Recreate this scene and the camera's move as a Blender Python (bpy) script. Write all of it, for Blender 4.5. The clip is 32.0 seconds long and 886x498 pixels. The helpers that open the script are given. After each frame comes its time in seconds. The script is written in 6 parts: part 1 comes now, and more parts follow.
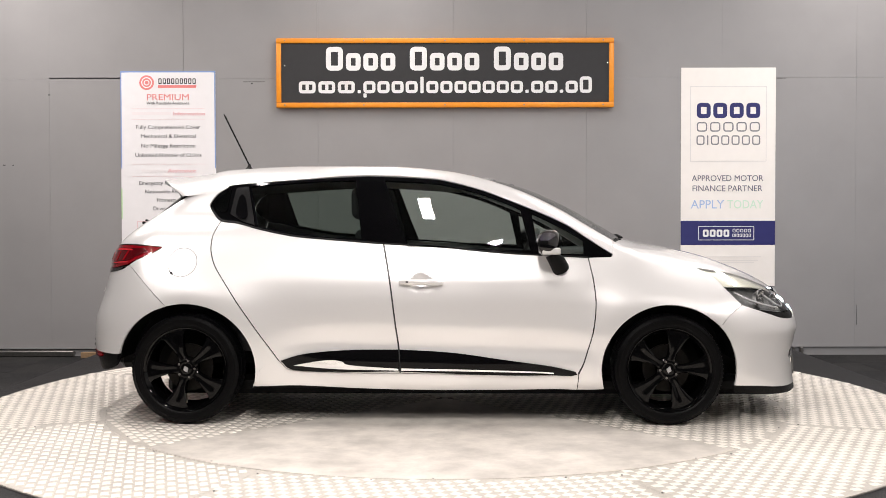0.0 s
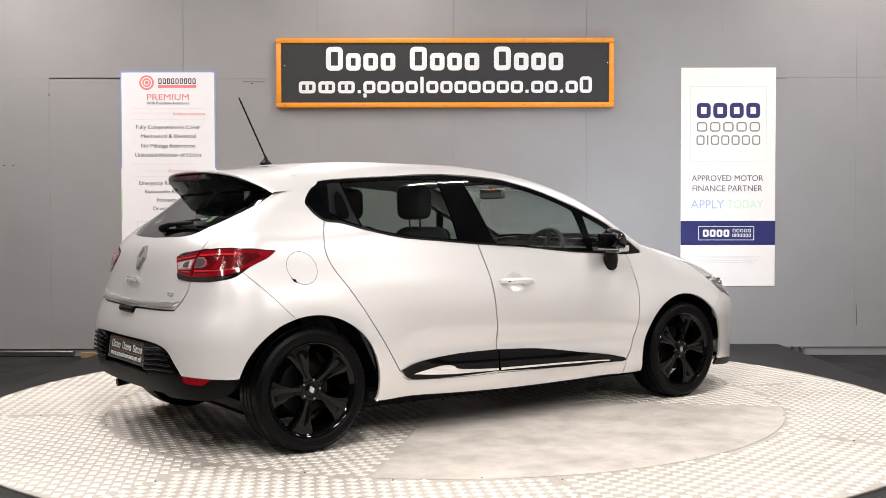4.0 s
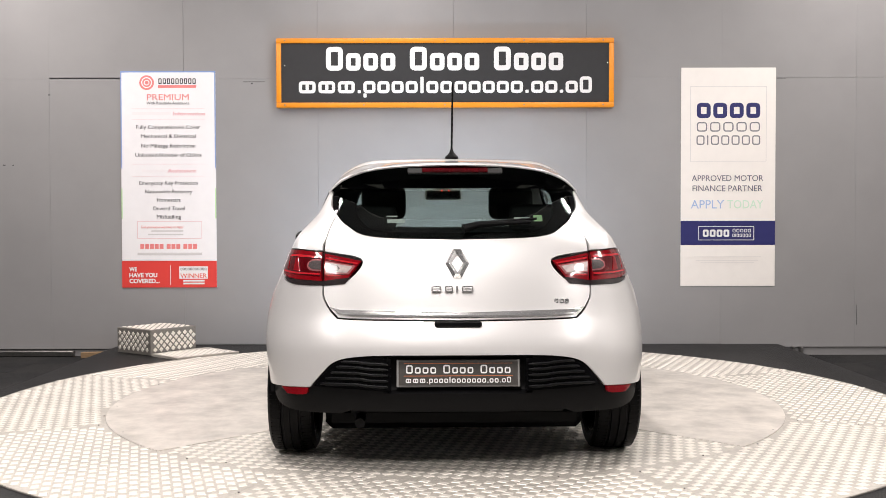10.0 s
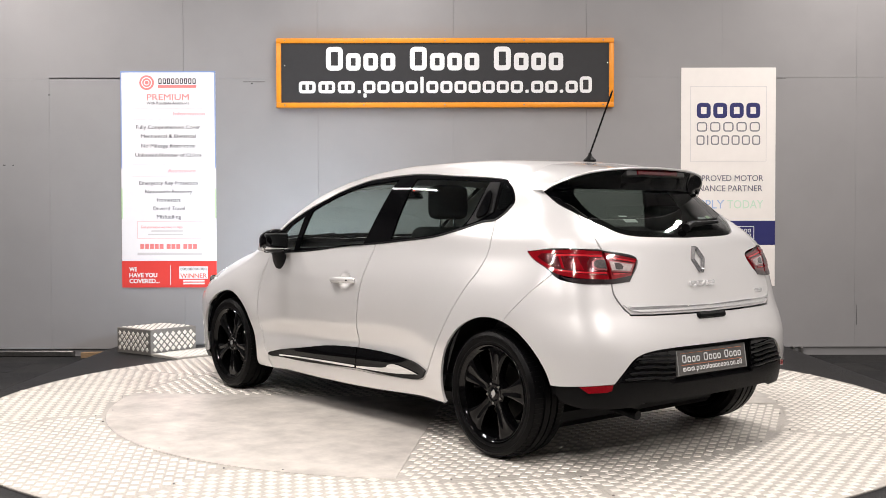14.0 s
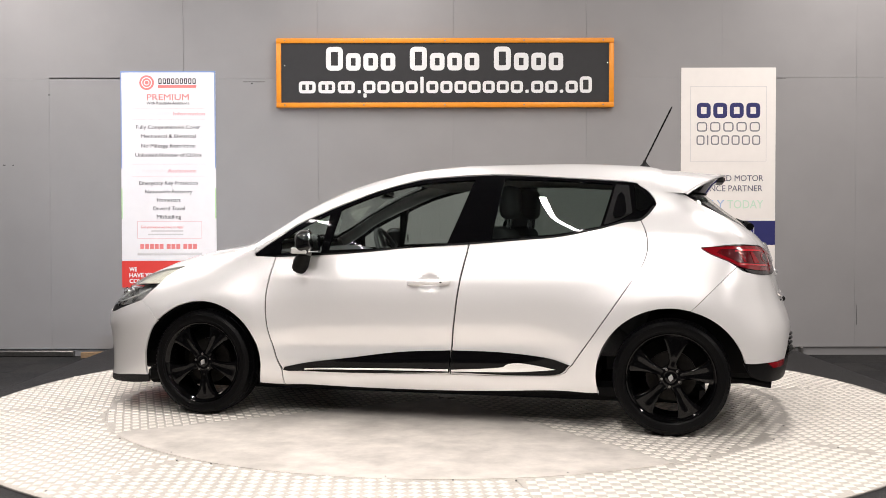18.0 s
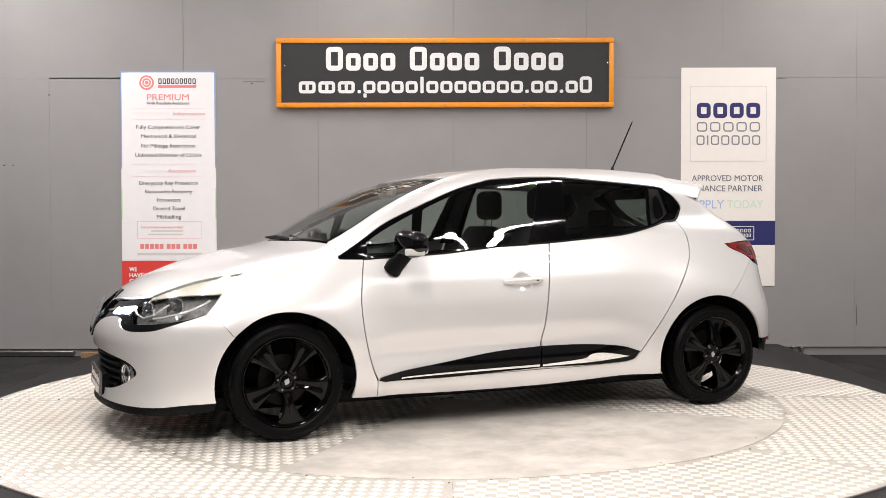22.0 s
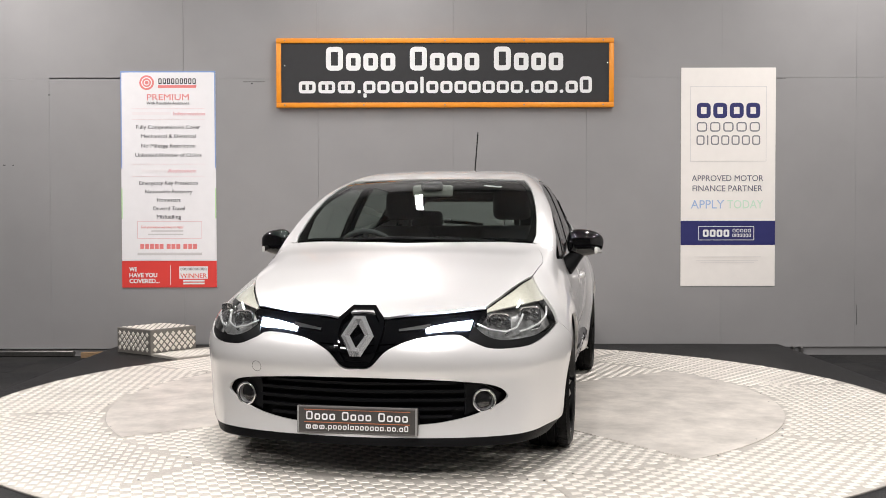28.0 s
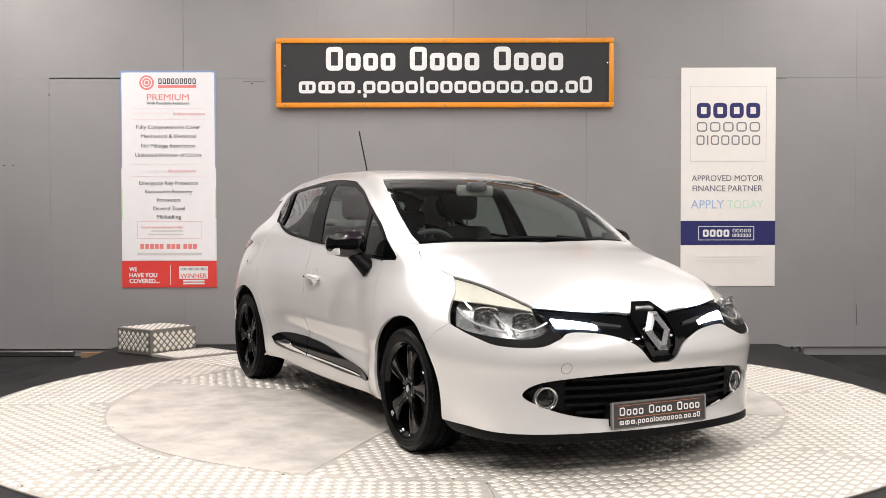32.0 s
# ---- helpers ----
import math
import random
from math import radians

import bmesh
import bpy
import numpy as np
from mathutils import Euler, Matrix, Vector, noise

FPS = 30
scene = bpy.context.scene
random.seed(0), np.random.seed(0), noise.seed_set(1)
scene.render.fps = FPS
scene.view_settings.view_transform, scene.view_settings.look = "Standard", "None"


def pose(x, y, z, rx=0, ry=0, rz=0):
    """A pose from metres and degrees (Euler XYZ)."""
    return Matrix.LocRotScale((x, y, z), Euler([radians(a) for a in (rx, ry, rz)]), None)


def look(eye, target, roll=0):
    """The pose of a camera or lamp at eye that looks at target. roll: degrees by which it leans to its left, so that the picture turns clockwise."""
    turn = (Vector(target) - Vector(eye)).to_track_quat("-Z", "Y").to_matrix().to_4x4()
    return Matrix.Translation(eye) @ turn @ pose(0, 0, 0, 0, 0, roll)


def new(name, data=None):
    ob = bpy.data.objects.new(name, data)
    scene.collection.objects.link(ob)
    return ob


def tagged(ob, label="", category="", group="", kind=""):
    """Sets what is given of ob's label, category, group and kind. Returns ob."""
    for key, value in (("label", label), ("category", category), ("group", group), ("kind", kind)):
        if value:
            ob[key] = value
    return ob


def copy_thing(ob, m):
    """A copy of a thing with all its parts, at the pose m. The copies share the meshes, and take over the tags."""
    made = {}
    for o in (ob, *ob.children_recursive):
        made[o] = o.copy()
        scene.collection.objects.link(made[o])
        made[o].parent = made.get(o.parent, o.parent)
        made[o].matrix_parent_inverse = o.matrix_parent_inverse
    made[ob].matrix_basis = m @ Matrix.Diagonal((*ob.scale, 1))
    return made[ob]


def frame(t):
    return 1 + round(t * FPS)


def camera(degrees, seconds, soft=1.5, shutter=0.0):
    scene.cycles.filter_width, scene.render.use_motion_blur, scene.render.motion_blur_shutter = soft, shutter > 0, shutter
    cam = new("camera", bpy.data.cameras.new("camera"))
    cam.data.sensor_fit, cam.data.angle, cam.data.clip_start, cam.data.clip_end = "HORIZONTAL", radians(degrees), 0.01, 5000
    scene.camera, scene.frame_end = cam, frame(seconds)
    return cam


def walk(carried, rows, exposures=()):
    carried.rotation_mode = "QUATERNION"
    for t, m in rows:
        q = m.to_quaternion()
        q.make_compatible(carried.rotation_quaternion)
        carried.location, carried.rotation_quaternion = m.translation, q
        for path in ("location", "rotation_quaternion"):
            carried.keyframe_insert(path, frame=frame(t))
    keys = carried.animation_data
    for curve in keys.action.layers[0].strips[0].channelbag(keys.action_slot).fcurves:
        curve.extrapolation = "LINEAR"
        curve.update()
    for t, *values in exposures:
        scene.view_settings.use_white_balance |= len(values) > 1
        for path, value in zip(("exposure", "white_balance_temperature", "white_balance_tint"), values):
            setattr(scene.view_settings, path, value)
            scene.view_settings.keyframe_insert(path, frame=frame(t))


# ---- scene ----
# ---- camera and light ----
cam = camera(46.98, 32.0, soft=0.7)
EYE = (0.0, -6.267, 1.087)
AIM = (EYE[0] + math.sin(radians(-0.108)), EYE[1] + math.cos(radians(-0.108)), EYE[2] + math.tan(radians(-1.499)))
walk(cam, [(0, look(EYE, AIM, -0.104)), (32, look(EYE, AIM, -0.104))],
     [(0, -0.15, 6580, 11), (25.5, -0.13, 6580, 11), (28, -0.19, 6400, 9), (29, -0.22, 6310, 8), (30, -0.21, 6340, 8), (32, -0.14, 6540, 10)])
scene.view_settings.exposure = -0.15

world = bpy.data.worlds.new("world")
scene.world = world
world.use_nodes = True
world.node_tree.nodes["Background"].inputs[0].default_value = (0.9, 0.95, 1.0, 1)
world.node_tree.nodes["Background"].inputs[1].default_value = 0.005


def area_lamp(name, eye, target, sx, sy, watts, colour=(1.0, 0.945, 0.915)):
    data = bpy.data.lights.new(name, "AREA")
    data.shape, data.size, data.size_y, data.energy, data.color = "RECTANGLE", sx, sy, watts, colour
    ob = new(name, data)
    ob.matrix_world = look(eye, target)
    return tagged(ob, "long white ceiling light panel", "ceiling light", "ceiling lights")


CEIL = 4.2
# Outer lamps at y -6.2 are added unseen, to light surfaces facing the camera.
LAMPS = [(-4.0, 1.3, 112), (-0.5, 1.7, 44), (3.8, 1.4, 80), (-1.95, -0.45, 84), (2.0, -0.2, 84), (-3.4, -3.6, 78), (-0.32, -3.6, 142), (4.6, -3.4, 112), (-3.3, -6.2, 84), (-0.25, -6.2, 150), (3.9, -6.2, 120)]
for lx, ly, watts in LAMPS:
    area_lamp("ceiling_light", (lx, ly, CEIL - 0.12), (lx, ly + 0.001, 0), 0.11, 1.15, watts)

# ---- materials ----


def material(name, colour, rough=0.5, metal=0.0, coat=0.0, noise_scale=0.0, noise_amount=0.0, bump=0.0, bump_scale=40.0, emit=0.0, spec=0.5,
             stain=0.0, stain_scale=1.5):
    m = bpy.data.materials.new(name)
    m.use_nodes = True
    nt = m.node_tree
    b = nt.nodes["Principled BSDF"]
    b.inputs["Base Color"].default_value = (*colour, 1)
    b.inputs["Roughness"].default_value = rough
    b.inputs["Metallic"].default_value = metal
    b.inputs["Coat Weight"].default_value = coat
    b.inputs["Coat Roughness"].default_value = 0.03
    b.inputs["Specular IOR Level"].default_value = spec
    if emit:
        b.inputs["Emission Color"].default_value = (*colour, 1)
        b.inputs["Emission Strength"].default_value = emit
    if noise_amount or bump or stain:
        tc = nt.nodes.new("ShaderNodeTexCoord")
        if noise_amount or stain:
            mix = nt.nodes.new("ShaderNodeMix")
            mix.data_type, mix.blend_type = "RGBA", "MULTIPLY"
            mix.inputs["Factor"].default_value = 1.0
            mix.inputs["A"].default_value = (*colour, 1)
            n1 = nt.nodes.new("ShaderNodeTexNoise")
            n1.inputs["Scale"].default_value = noise_scale or 20
            n1.inputs["Detail"].default_value = 5
            n2 = nt.nodes.new("ShaderNodeTexNoise")
            n2.inputs["Scale"].default_value = stain_scale
            n2.inputs["Detail"].default_value = 6
            n2.inputs["Roughness"].default_value = 0.62
            nt.links.new(tc.outputs["Object"], n1.inputs["Vector"])
            nt.links.new(tc.outputs["Object"], n2.inputs["Vector"])
            r1 = nt.nodes.new("ShaderNodeMapRange")
            r1.inputs["From Min"].default_value, r1.inputs["From Max"].default_value = 0.3, 0.7
            r1.inputs["To Min"].default_value, r1.inputs["To Max"].default_value = 1 - noise_amount, 1.0
            r2 = nt.nodes.new("ShaderNodeMapRange")
            r2.inputs["From Min"].default_value, r2.inputs["From Max"].default_value = 0.32, 0.66
            r2.inputs["To Min"].default_value, r2.inputs["To Max"].default_value = 1 - stain, 1.0
            nt.links.new(n1.outputs["Fac"], r1.inputs["Value"])
            nt.links.new(n2.outputs["Fac"], r2.inputs["Value"])
            mul = nt.nodes.new("ShaderNodeMath")
            mul.operation = "MULTIPLY"
            nt.links.new(r1.outputs["Result"], mul.inputs[0])
            nt.links.new(r2.outputs["Result"], mul.inputs[1])
            nt.links.new(mul.outputs[0], mix.inputs["B"])
            nt.links.new(mix.outputs["Result"], b.inputs["Base Color"])
            rr = nt.nodes.new("ShaderNodeMapRange")
            rr.inputs["To Min"].default_value, rr.inputs["To Max"].default_value = min(1, rough * 1.18), rough * 0.85
            nt.links.new(n2.outputs["Fac"], rr.inputs["Value"])
            nt.links.new(rr.outputs["Result"], b.inputs["Roughness"])
        if bump:
            n3 = nt.nodes.new("ShaderNodeTexNoise")
            n3.inputs["Scale"].default_value = bump_scale
            n3.inputs["Detail"].default_value = 4
            nt.links.new(tc.outputs["Object"], n3.inputs["Vector"])
            bp = nt.nodes.new("ShaderNodeBump")
            bp.inputs["Strength"].default_value = bump
            bp.inputs["Distance"].default_value = 0.01
            nt.links.new(n3.outputs["Fac"], bp.inputs["Height"])
            nt.links.new(bp.outputs["Normal"], b.inputs["Normal"])
    return m


def thin_glass(name, tint, rough=0.0):
    m = bpy.data.materials.new(name)
    m.use_nodes = True
    nt = m.node_tree
    nt.nodes.clear()
    out = nt.nodes.new("ShaderNodeOutputMaterial")
    tr = nt.nodes.new("ShaderNodeBsdfTransparent")
    tr.inputs["Color"].default_value = (*tint, 1)
    gl = nt.nodes.new("ShaderNodeBsdfGlossy")
    gl.inputs["Roughness"].default_value = rough
    lw = nt.nodes.new("ShaderNodeLayerWeight")
    lw.inputs["Blend"].default_value = 0.5
    pw = nt.nodes.new("ShaderNodeMath")
    pw.operation = "POWER"
    pw.inputs[1].default_value = 4.0
    ma = nt.nodes.new("ShaderNodeMath")
    ma.operation = "MULTIPLY_ADD"
    ma.inputs[1].default_value, ma.inputs[2].default_value = 0.88, 0.08
    mx = nt.nodes.new("ShaderNodeMixShader")
    nt.links.new(lw.outputs["Facing"], pw.inputs[0])
    nt.links.new(pw.outputs[0], ma.inputs[0])
    nt.links.new(ma.outputs[0], mx.inputs[0])
    nt.links.new(tr.outputs[0], mx.inputs[1])
    nt.links.new(gl.outputs[0], mx.inputs[2])
    nt.links.new(mx.outputs[0], out.inputs["Surface"])
    return m


PAINT = material("pearl_white_paint", (0.77, 0.76, 0.755), 0.33, 0.36, 1.0, 900, 0.03, 0.0)
GLOSS_BLACK = material("gloss_black_plastic", (0.002, 0.002, 0.0025), 0.05, 0, 0.0, 30, 0.2, spec=0.5)
MATT_BLACK = material("grained_black_plastic", (0.0035, 0.0035, 0.004), 0.45, 0, 0, 60, 0.25, 0.12, 420, spec=0.12)
RUBBER = material("tyre_rubber", (0.002, 0.002, 0.0024), 0.42, 0, 0, 25, 0.3, 0.12, 200, spec=0.10, stain=0.3, stain_scale=6)
RIM_BLACK = material("gloss_black_alloy", (0.0015, 0.0015, 0.0017), 0.06, 0.0, 0.0, 40, 0.2, spec=0.22)
CHROME = material("chrome", (0.86, 0.87, 0.88), 0.06, 1.0, 0, 60, 0.04)
STEEL = material("dull_steel", (0.30, 0.29, 0.28), 0.35, 1.0, 0, 60, 0.3)
GLASS = thin_glass("tinted_window_glass", (0.72, 0.78, 0.75))
GLASS_DARK = thin_glass("privacy_window_glass", (0.47, 0.53, 0.50))
LENS = thin_glass("clear_lamp_lens", (0.93, 0.94, 0.93))
TRIM = material("dark_cabin_plastic", (0.068, 0.069, 0.071), 0.55, 0, 0, 50, 0.25, 0.2, 300)
FABRIC = material("charcoal_seat_fabric", (0.052, 0.052, 0.056), 0.9, 0, 0, 120, 0.35, 0.3, 500)
HEADLINER = material("grey_headliner_fabric", (0.42, 0.41, 0.39), 0.9, 0, 0, 100, 0.15, 0.2, 400)
RED_LENS = material("red_lamp_lens", (0.24, 0.003, 0.008), 0.08, 0, 1.0, 120, 0.25)
PINK_LENS = material("pale_lamp_lens", (0.40, 0.13, 0.14), 0.12, 0, 1.0, 90, 0.25)
DARK_RED = material("dark_red_lens", (0.13, 0.002, 0.006), 0.14, 0.2, 1.0, 14, 0.5, 0.35, 22)
DRL = material("daytime_lamp_led", (0.70, 0.84, 1.0), 0.3, emit=820)
PLATE_GREY = material("grey_plate_acrylic", (0.075, 0.07, 0.066), 0.22, 0, 0.6, 40, 0.1)
WHITE_PRINT = material("white_print", (0.82, 0.82, 0.82), 0.5, 0, 0, 30, 0.05)
ORANGE_LINE = material("orange_print", (0.45, 0.14, 0.05), 0.5)
SILVER_PLASTIC = material("silver_paint", (0.55, 0.55, 0.56), 0.3, 0.7, 0.3, 60, 0.05)
WALL = material("grey_wall_paint", (0.30, 0.293, 0.295), 0.55, 0, 0, 3.0, 0.05, 0.05, 8, stain=0.07, stain_scale=0.9)
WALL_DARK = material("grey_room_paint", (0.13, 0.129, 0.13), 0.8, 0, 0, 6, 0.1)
TILE_BLACK = material("black_carpet_tile", (0.007, 0.007, 0.008), 0.9, 0, 0, 180, 0.4, 0.4, 500, stain=0.3, stain_scale=3)
TILE_GREY = material("charcoal_carpet_tile", (0.017, 0.016, 0.016), 0.9, 0, 0, 180, 0.4, 0.4, 500, stain=0.3, stain_scale=3)
DECK_BLACK = material("black_rubber_deck", (0.0065, 0.0065, 0.007), 0.42, 0, 0, 120, 0.25, 0.2, 300, spec=0.3, stain=0.3, stain_scale=2)
ALU = material("aluminium_tread_plate", (0.67, 0.63, 0.57), 0.45, 0.36, 0, 60, 0.2, 0.08, 120, stain=0.2, stain_scale=2.2)
DISC_EDGE = material("grimy_disc_edge", (0.34, 0.32, 0.30), 0.6, 0.3, 0, 60, 0.3)
ALU_TREAD = material("polished_tread", (0.90, 0.855, 0.785), 0.5, 0.35, 0, 50, 0.08, stain=0.12, stain_scale=2.2)
ALU_FLAT = material("worn_flat_aluminium", (0.82, 0.77, 0.705), 0.46, 0.32, 0, 9, 0.14, 0.05, 30, stain=0.34, stain_scale=3.4)
BOX_ALU = material("box_tread_plate", (0.26, 0.243, 0.22), 0.5, 0.35, 0, 60, 0.2, 0.08, 120, stain=0.2, stain_scale=2.2)
SIGN_GREY = material("slate_grey_sign_board", (0.036, 0.036, 0.038), 0.65, 0, 0.0, 20, 0.08, spec=0.3)
SIGN_ORANGE = material("orange_sign_frame", (0.86, 0.30, 0.012), 0.4, 0, 0.2, 25, 0.08)
POSTER_WHITE = material("white_poster_vinyl", (0.86, 0.845, 0.86), 0.4, 0, 0, 12, 0.03)
BANNER_CREAM = material("warm_white_banner_vinyl", (0.86, 0.82, 0.78), 0.45, 0, 0, 12, 0.03)
NAVY = material("navy_print", (0.018, 0.02, 0.13), 0.45, 0, 0, 20, 0.06)
DARK_PRINT = material("dark_grey_print", (0.05, 0.05, 0.06), 0.5)
PALE_PRINT = material("pale_grey_print", (0.62, 0.60, 0.60), 0.5)
PALE_PINK = material("pale_pink_print", (0.80, 0.50, 0.52), 0.5)
RED_PRINT = material("red_print", (0.72, 0.055, 0.045), 0.45)
CORAL = material("coral_red_print", (0.78, 0.24, 0.23), 0.45)
BLUE_EDGE = material("blue_print", (0.22, 0.33, 0.62), 0.45)
SKY_PRINT = material("pale_blue_print", (0.36, 0.50, 0.74), 0.5)
MINT_PRINT = material("pale_green_print", (0.58, 0.78, 0.62), 0.5)
GREEN_EDGE = material("pale_green_edge_print", (0.52, 0.76, 0.42), 0.5)
WOODY = material("bare_wood_offcut", (0.30, 0.19, 0.10), 0.7, 0, 0, 30, 0.3)

# ---- mesh helpers ----


def link_mesh(name, bm, mat, parent=None, label="", smooth=None):
    me = bpy.data.meshes.new(name)
    bm.to_mesh(me)
    bm.free()
    return link_data(name, me, mat, parent, label, smooth)


def link_data(name, me, mat, parent=None, label="", smooth=None):
    if mat is not None and not me.materials:
        me.materials.append(mat)
    if smooth is not None:
        me.shade_smooth()
        me.set_sharp_from_angle(angle=radians(smooth))
    ob = new(name, me)
    if parent is not None:
        ob.parent = parent
    if label:
        ob["label"] = label
    return ob


def part(name, bm, mat, parent, label="", smooth=35):
    return link_mesh(name, bm, mat, parent, label, smooth)


def empty(name, m=None):
    ob = new(name)
    ob.empty_display_size = 0.1
    if m is not None:
        ob.matrix_world = m
    return ob


def box(x0, x1, y0, y1, z0, z1, bevel=0.0, bm=None, seg=1):
    bm = bm or bmesh.new()
    made = bmesh.ops.create_cube(bm, size=1.0)["verts"]
    for v in made:
        v.co = Vector(((x0 + x1) / 2 + v.co.x * (x1 - x0), (y0 + y1) / 2 + v.co.y * (y1 - y0), (z0 + z1) / 2 + v.co.z * (z1 - z0)))
    if bevel:
        edges = list({e for v in made for e in v.link_edges})
        bmesh.ops.bevel(bm, geom=edges, offset=bevel, segments=seg, affect="EDGES", profile=0.5)
    return bm


def lathe(profile, steps=48, axis="y", bm=None, close=False):
    """A surface turned from (along, radius) pairs round an axis through the origin."""
    bm = bm or bmesh.new()
    rings = []
    for a, r in profile:
        ring = []
        for i in range(steps):
            t = 2 * math.pi * i / steps
            c, s_ = r * math.cos(t), r * math.sin(t)
            ring.append(bm.verts.new({"y": (c, a, s_), "z": (c, s_, a), "x": (a, c, s_)}[axis]))
        rings.append(ring)
    pairs = list(zip(rings, rings[1:])) + ([(rings[-1], rings[0])] if close else [])
    for p, q in pairs:
        for i in range(steps):
            j = (i + 1) % steps
            bm.faces.new((p[i], p[j], q[j], q[i]))
    bmesh.ops.recalc_face_normals(bm, faces=bm.faces)
    return bm


def tube(points, radius, sides=8, bm=None, ends=True):
    """A round bar along a line of points; radius may be one number or one for each point."""
    bm = bm or bmesh.new()
    pts = [Vector(p) for p in points]
    rad = radius if isinstance(radius, (list, tuple)) else [radius] * len(pts)
    rings = []
    for i, p in enumerate(pts):
        way = (pts[min(i + 1, len(pts) - 1)] - pts[max(i - 1, 0)]).normalized()
        ref = Vector((0, 0, 1)) if abs(way.z) < 0.9 else Vector((1, 0, 0))
        u = way.cross(ref).normalized()
        w = u.cross(way)
        rings.append([bm.verts.new(p + rad[i] * (math.cos(2 * math.pi * k / sides) * u + math.sin(2 * math.pi * k / sides) * w)) for k in range(sides)])
    for p, q in zip(rings, rings[1:]):
        for k in range(sides):
            bm.faces.new((p[k], p[(k + 1) % sides], q[(k + 1) % sides], q[k]))
    if ends:
        bm.faces.new(rings[0])
        bm.faces.new(rings[-1][::-1])
    bmesh.ops.recalc_face_normals(bm, faces=bm.faces)
    return bm


def prism(outline, depth, bm=None, bevel=0.0):
    """A flat plate: outline of (x, z) pairs in the plane y = 0, going back to y = depth."""
    bm = bm or bmesh.new()
    front = [bm.verts.new((x, 0, z)) for x, z in outline]
    back = [bm.verts.new((x, depth, z)) for x, z in outline]
    faces = [bm.faces.new(front), bm.faces.new(back[::-1])]
    n = len(front)
    for i in range(n):
        faces.append(bm.faces.new((front[i], back[i], back[(i + 1) % n], front[(i + 1) % n])))
    bmesh.ops.recalc_face_normals(bm, faces=faces)
    if bevel:
        bmesh.ops.bevel(bm, geom=list({e for f in faces[:1] for e in f.edges}), offset=bevel, segments=2, affect="EDGES", profile=0.6)
    return bm


def round_rect(x0, x1, z0, z1, r, n=5):
    pts = []
    for cx, cz, a0 in ((x1 - r, z1 - r, 0), (x0 + r, z1 - r, 90), (x0 + r, z0 + r, 180), (x1 - r, z0 + r, 270)):
        for i in range(n + 1):
            a = radians(a0 + 90 * i / n)
            pts.append((cx + r * math.cos(a), cz + r * math.sin(a)))
    return pts


def shape_part(name, outline, depth, mat, parent, y, label="", bevel=0.0):
    ob = link_mesh(name, prism(outline, depth, bevel=bevel), mat, parent, label)
    ob.location.y = y
    return ob


def text_part(name, words, size, x, z, y, mat, parent, align="CENTER", bold=0.0, spread=1.0, wide=None, label=""):
    """Lettering that stands in the plane y, facing -y; z is the foot of the line and size the height of a capital."""
    cu = bpy.data.curves.new("lettering", "FONT")
    cu.body, cu.align_x, cu.size = words, align, size / 0.70
    cu.extrude, cu.offset, cu.space_character, cu.resolution_u = 0.0008, bold, spread, 3
    tmp = bpy.data.objects.new("lettering", cu)
    me = bpy.data.meshes.new_from_object(tmp)
    bpy.data.objects.remove(tmp)
    co = np.zeros(len(me.vertices) * 3)
    me.vertices.foreach_get("co", co)
    co = co.reshape(-1, 3)
    if wide:
        span = co[:, 0].max() - co[:, 0].min()
        mid = (co[:, 0].max() + co[:, 0].min()) / 2
        co[:, 0] = (co[:, 0] - mid) * wide / span + {"CENTER": 0, "LEFT": wide / 2, "RIGHT": -wide / 2}[align]
    place = np.stack([x + co[:, 0], y - co[:, 2], z + co[:, 1]], -1)
    # one object for each word
    spans = sorted((co[list(p.vertices), 0].min(), co[list(p.vertices), 0].max()) for p in me.polygons)
    cuts, edge = [], spans[0][1]
    for lo, hi in spans:
        if lo - edge > 0.27 * size:
            cuts.append((lo + edge) / 2)
        edge = max(edge, hi)
    groups = {}
    for p in me.polygons:
        mid = sum(co[k, 0] for k in p.vertices) / len(p.vertices)
        groups.setdefault(sum(mid > c for c in cuts), []).append(list(p.vertices))
    for g in groups.values():
        used = sorted({k for f in g for k in f})
        index = {k: i for i, k in enumerate(used)}
        word = bpy.data.meshes.new(name)
        word.from_pydata([tuple(place[k]) for k in used], [], [[index[k] for k in f] for f in g])
        link_data(name, word, mat, parent, label)
    bpy.data.meshes.remove(me)


def frame_shape(x0, x1, z0, z1, stroke, depth, y):
    """A hollow rounded frame, or a solid block where it is too small for a hole."""
    r = min(x1 - x0, z1 - z0) * 0.28
    outer = round_rect(x0, x1, z0, z1, r, 3)
    if min(x1 - x0, z1 - z0) < 2.5 * stroke:
        bm = prism(outer, depth)
    else:
        inner = round_rect(x0 + stroke, x1 - stroke, z0 + stroke, z1 - stroke, max(r - stroke, 0.1 * r), 3)
        bm = bmesh.new()
        rings = [[bm.verts.new((px, d, pz)) for px, pz in line] for line, d in ((outer, 0), (inner, 0), (inner, depth), (outer, depth))]
        n = len(outer)
        for p, q in zip(rings, rings[1:] + rings[:1]):
            for k in range(n):
                bm.faces.new((p[k], p[(k + 1) % n], q[(k + 1) % n], q[k]))
        bmesh.ops.recalc_face_normals(bm, faces=bm.faces)
    for v in bm.verts:
        v.co.y += y
    return bm


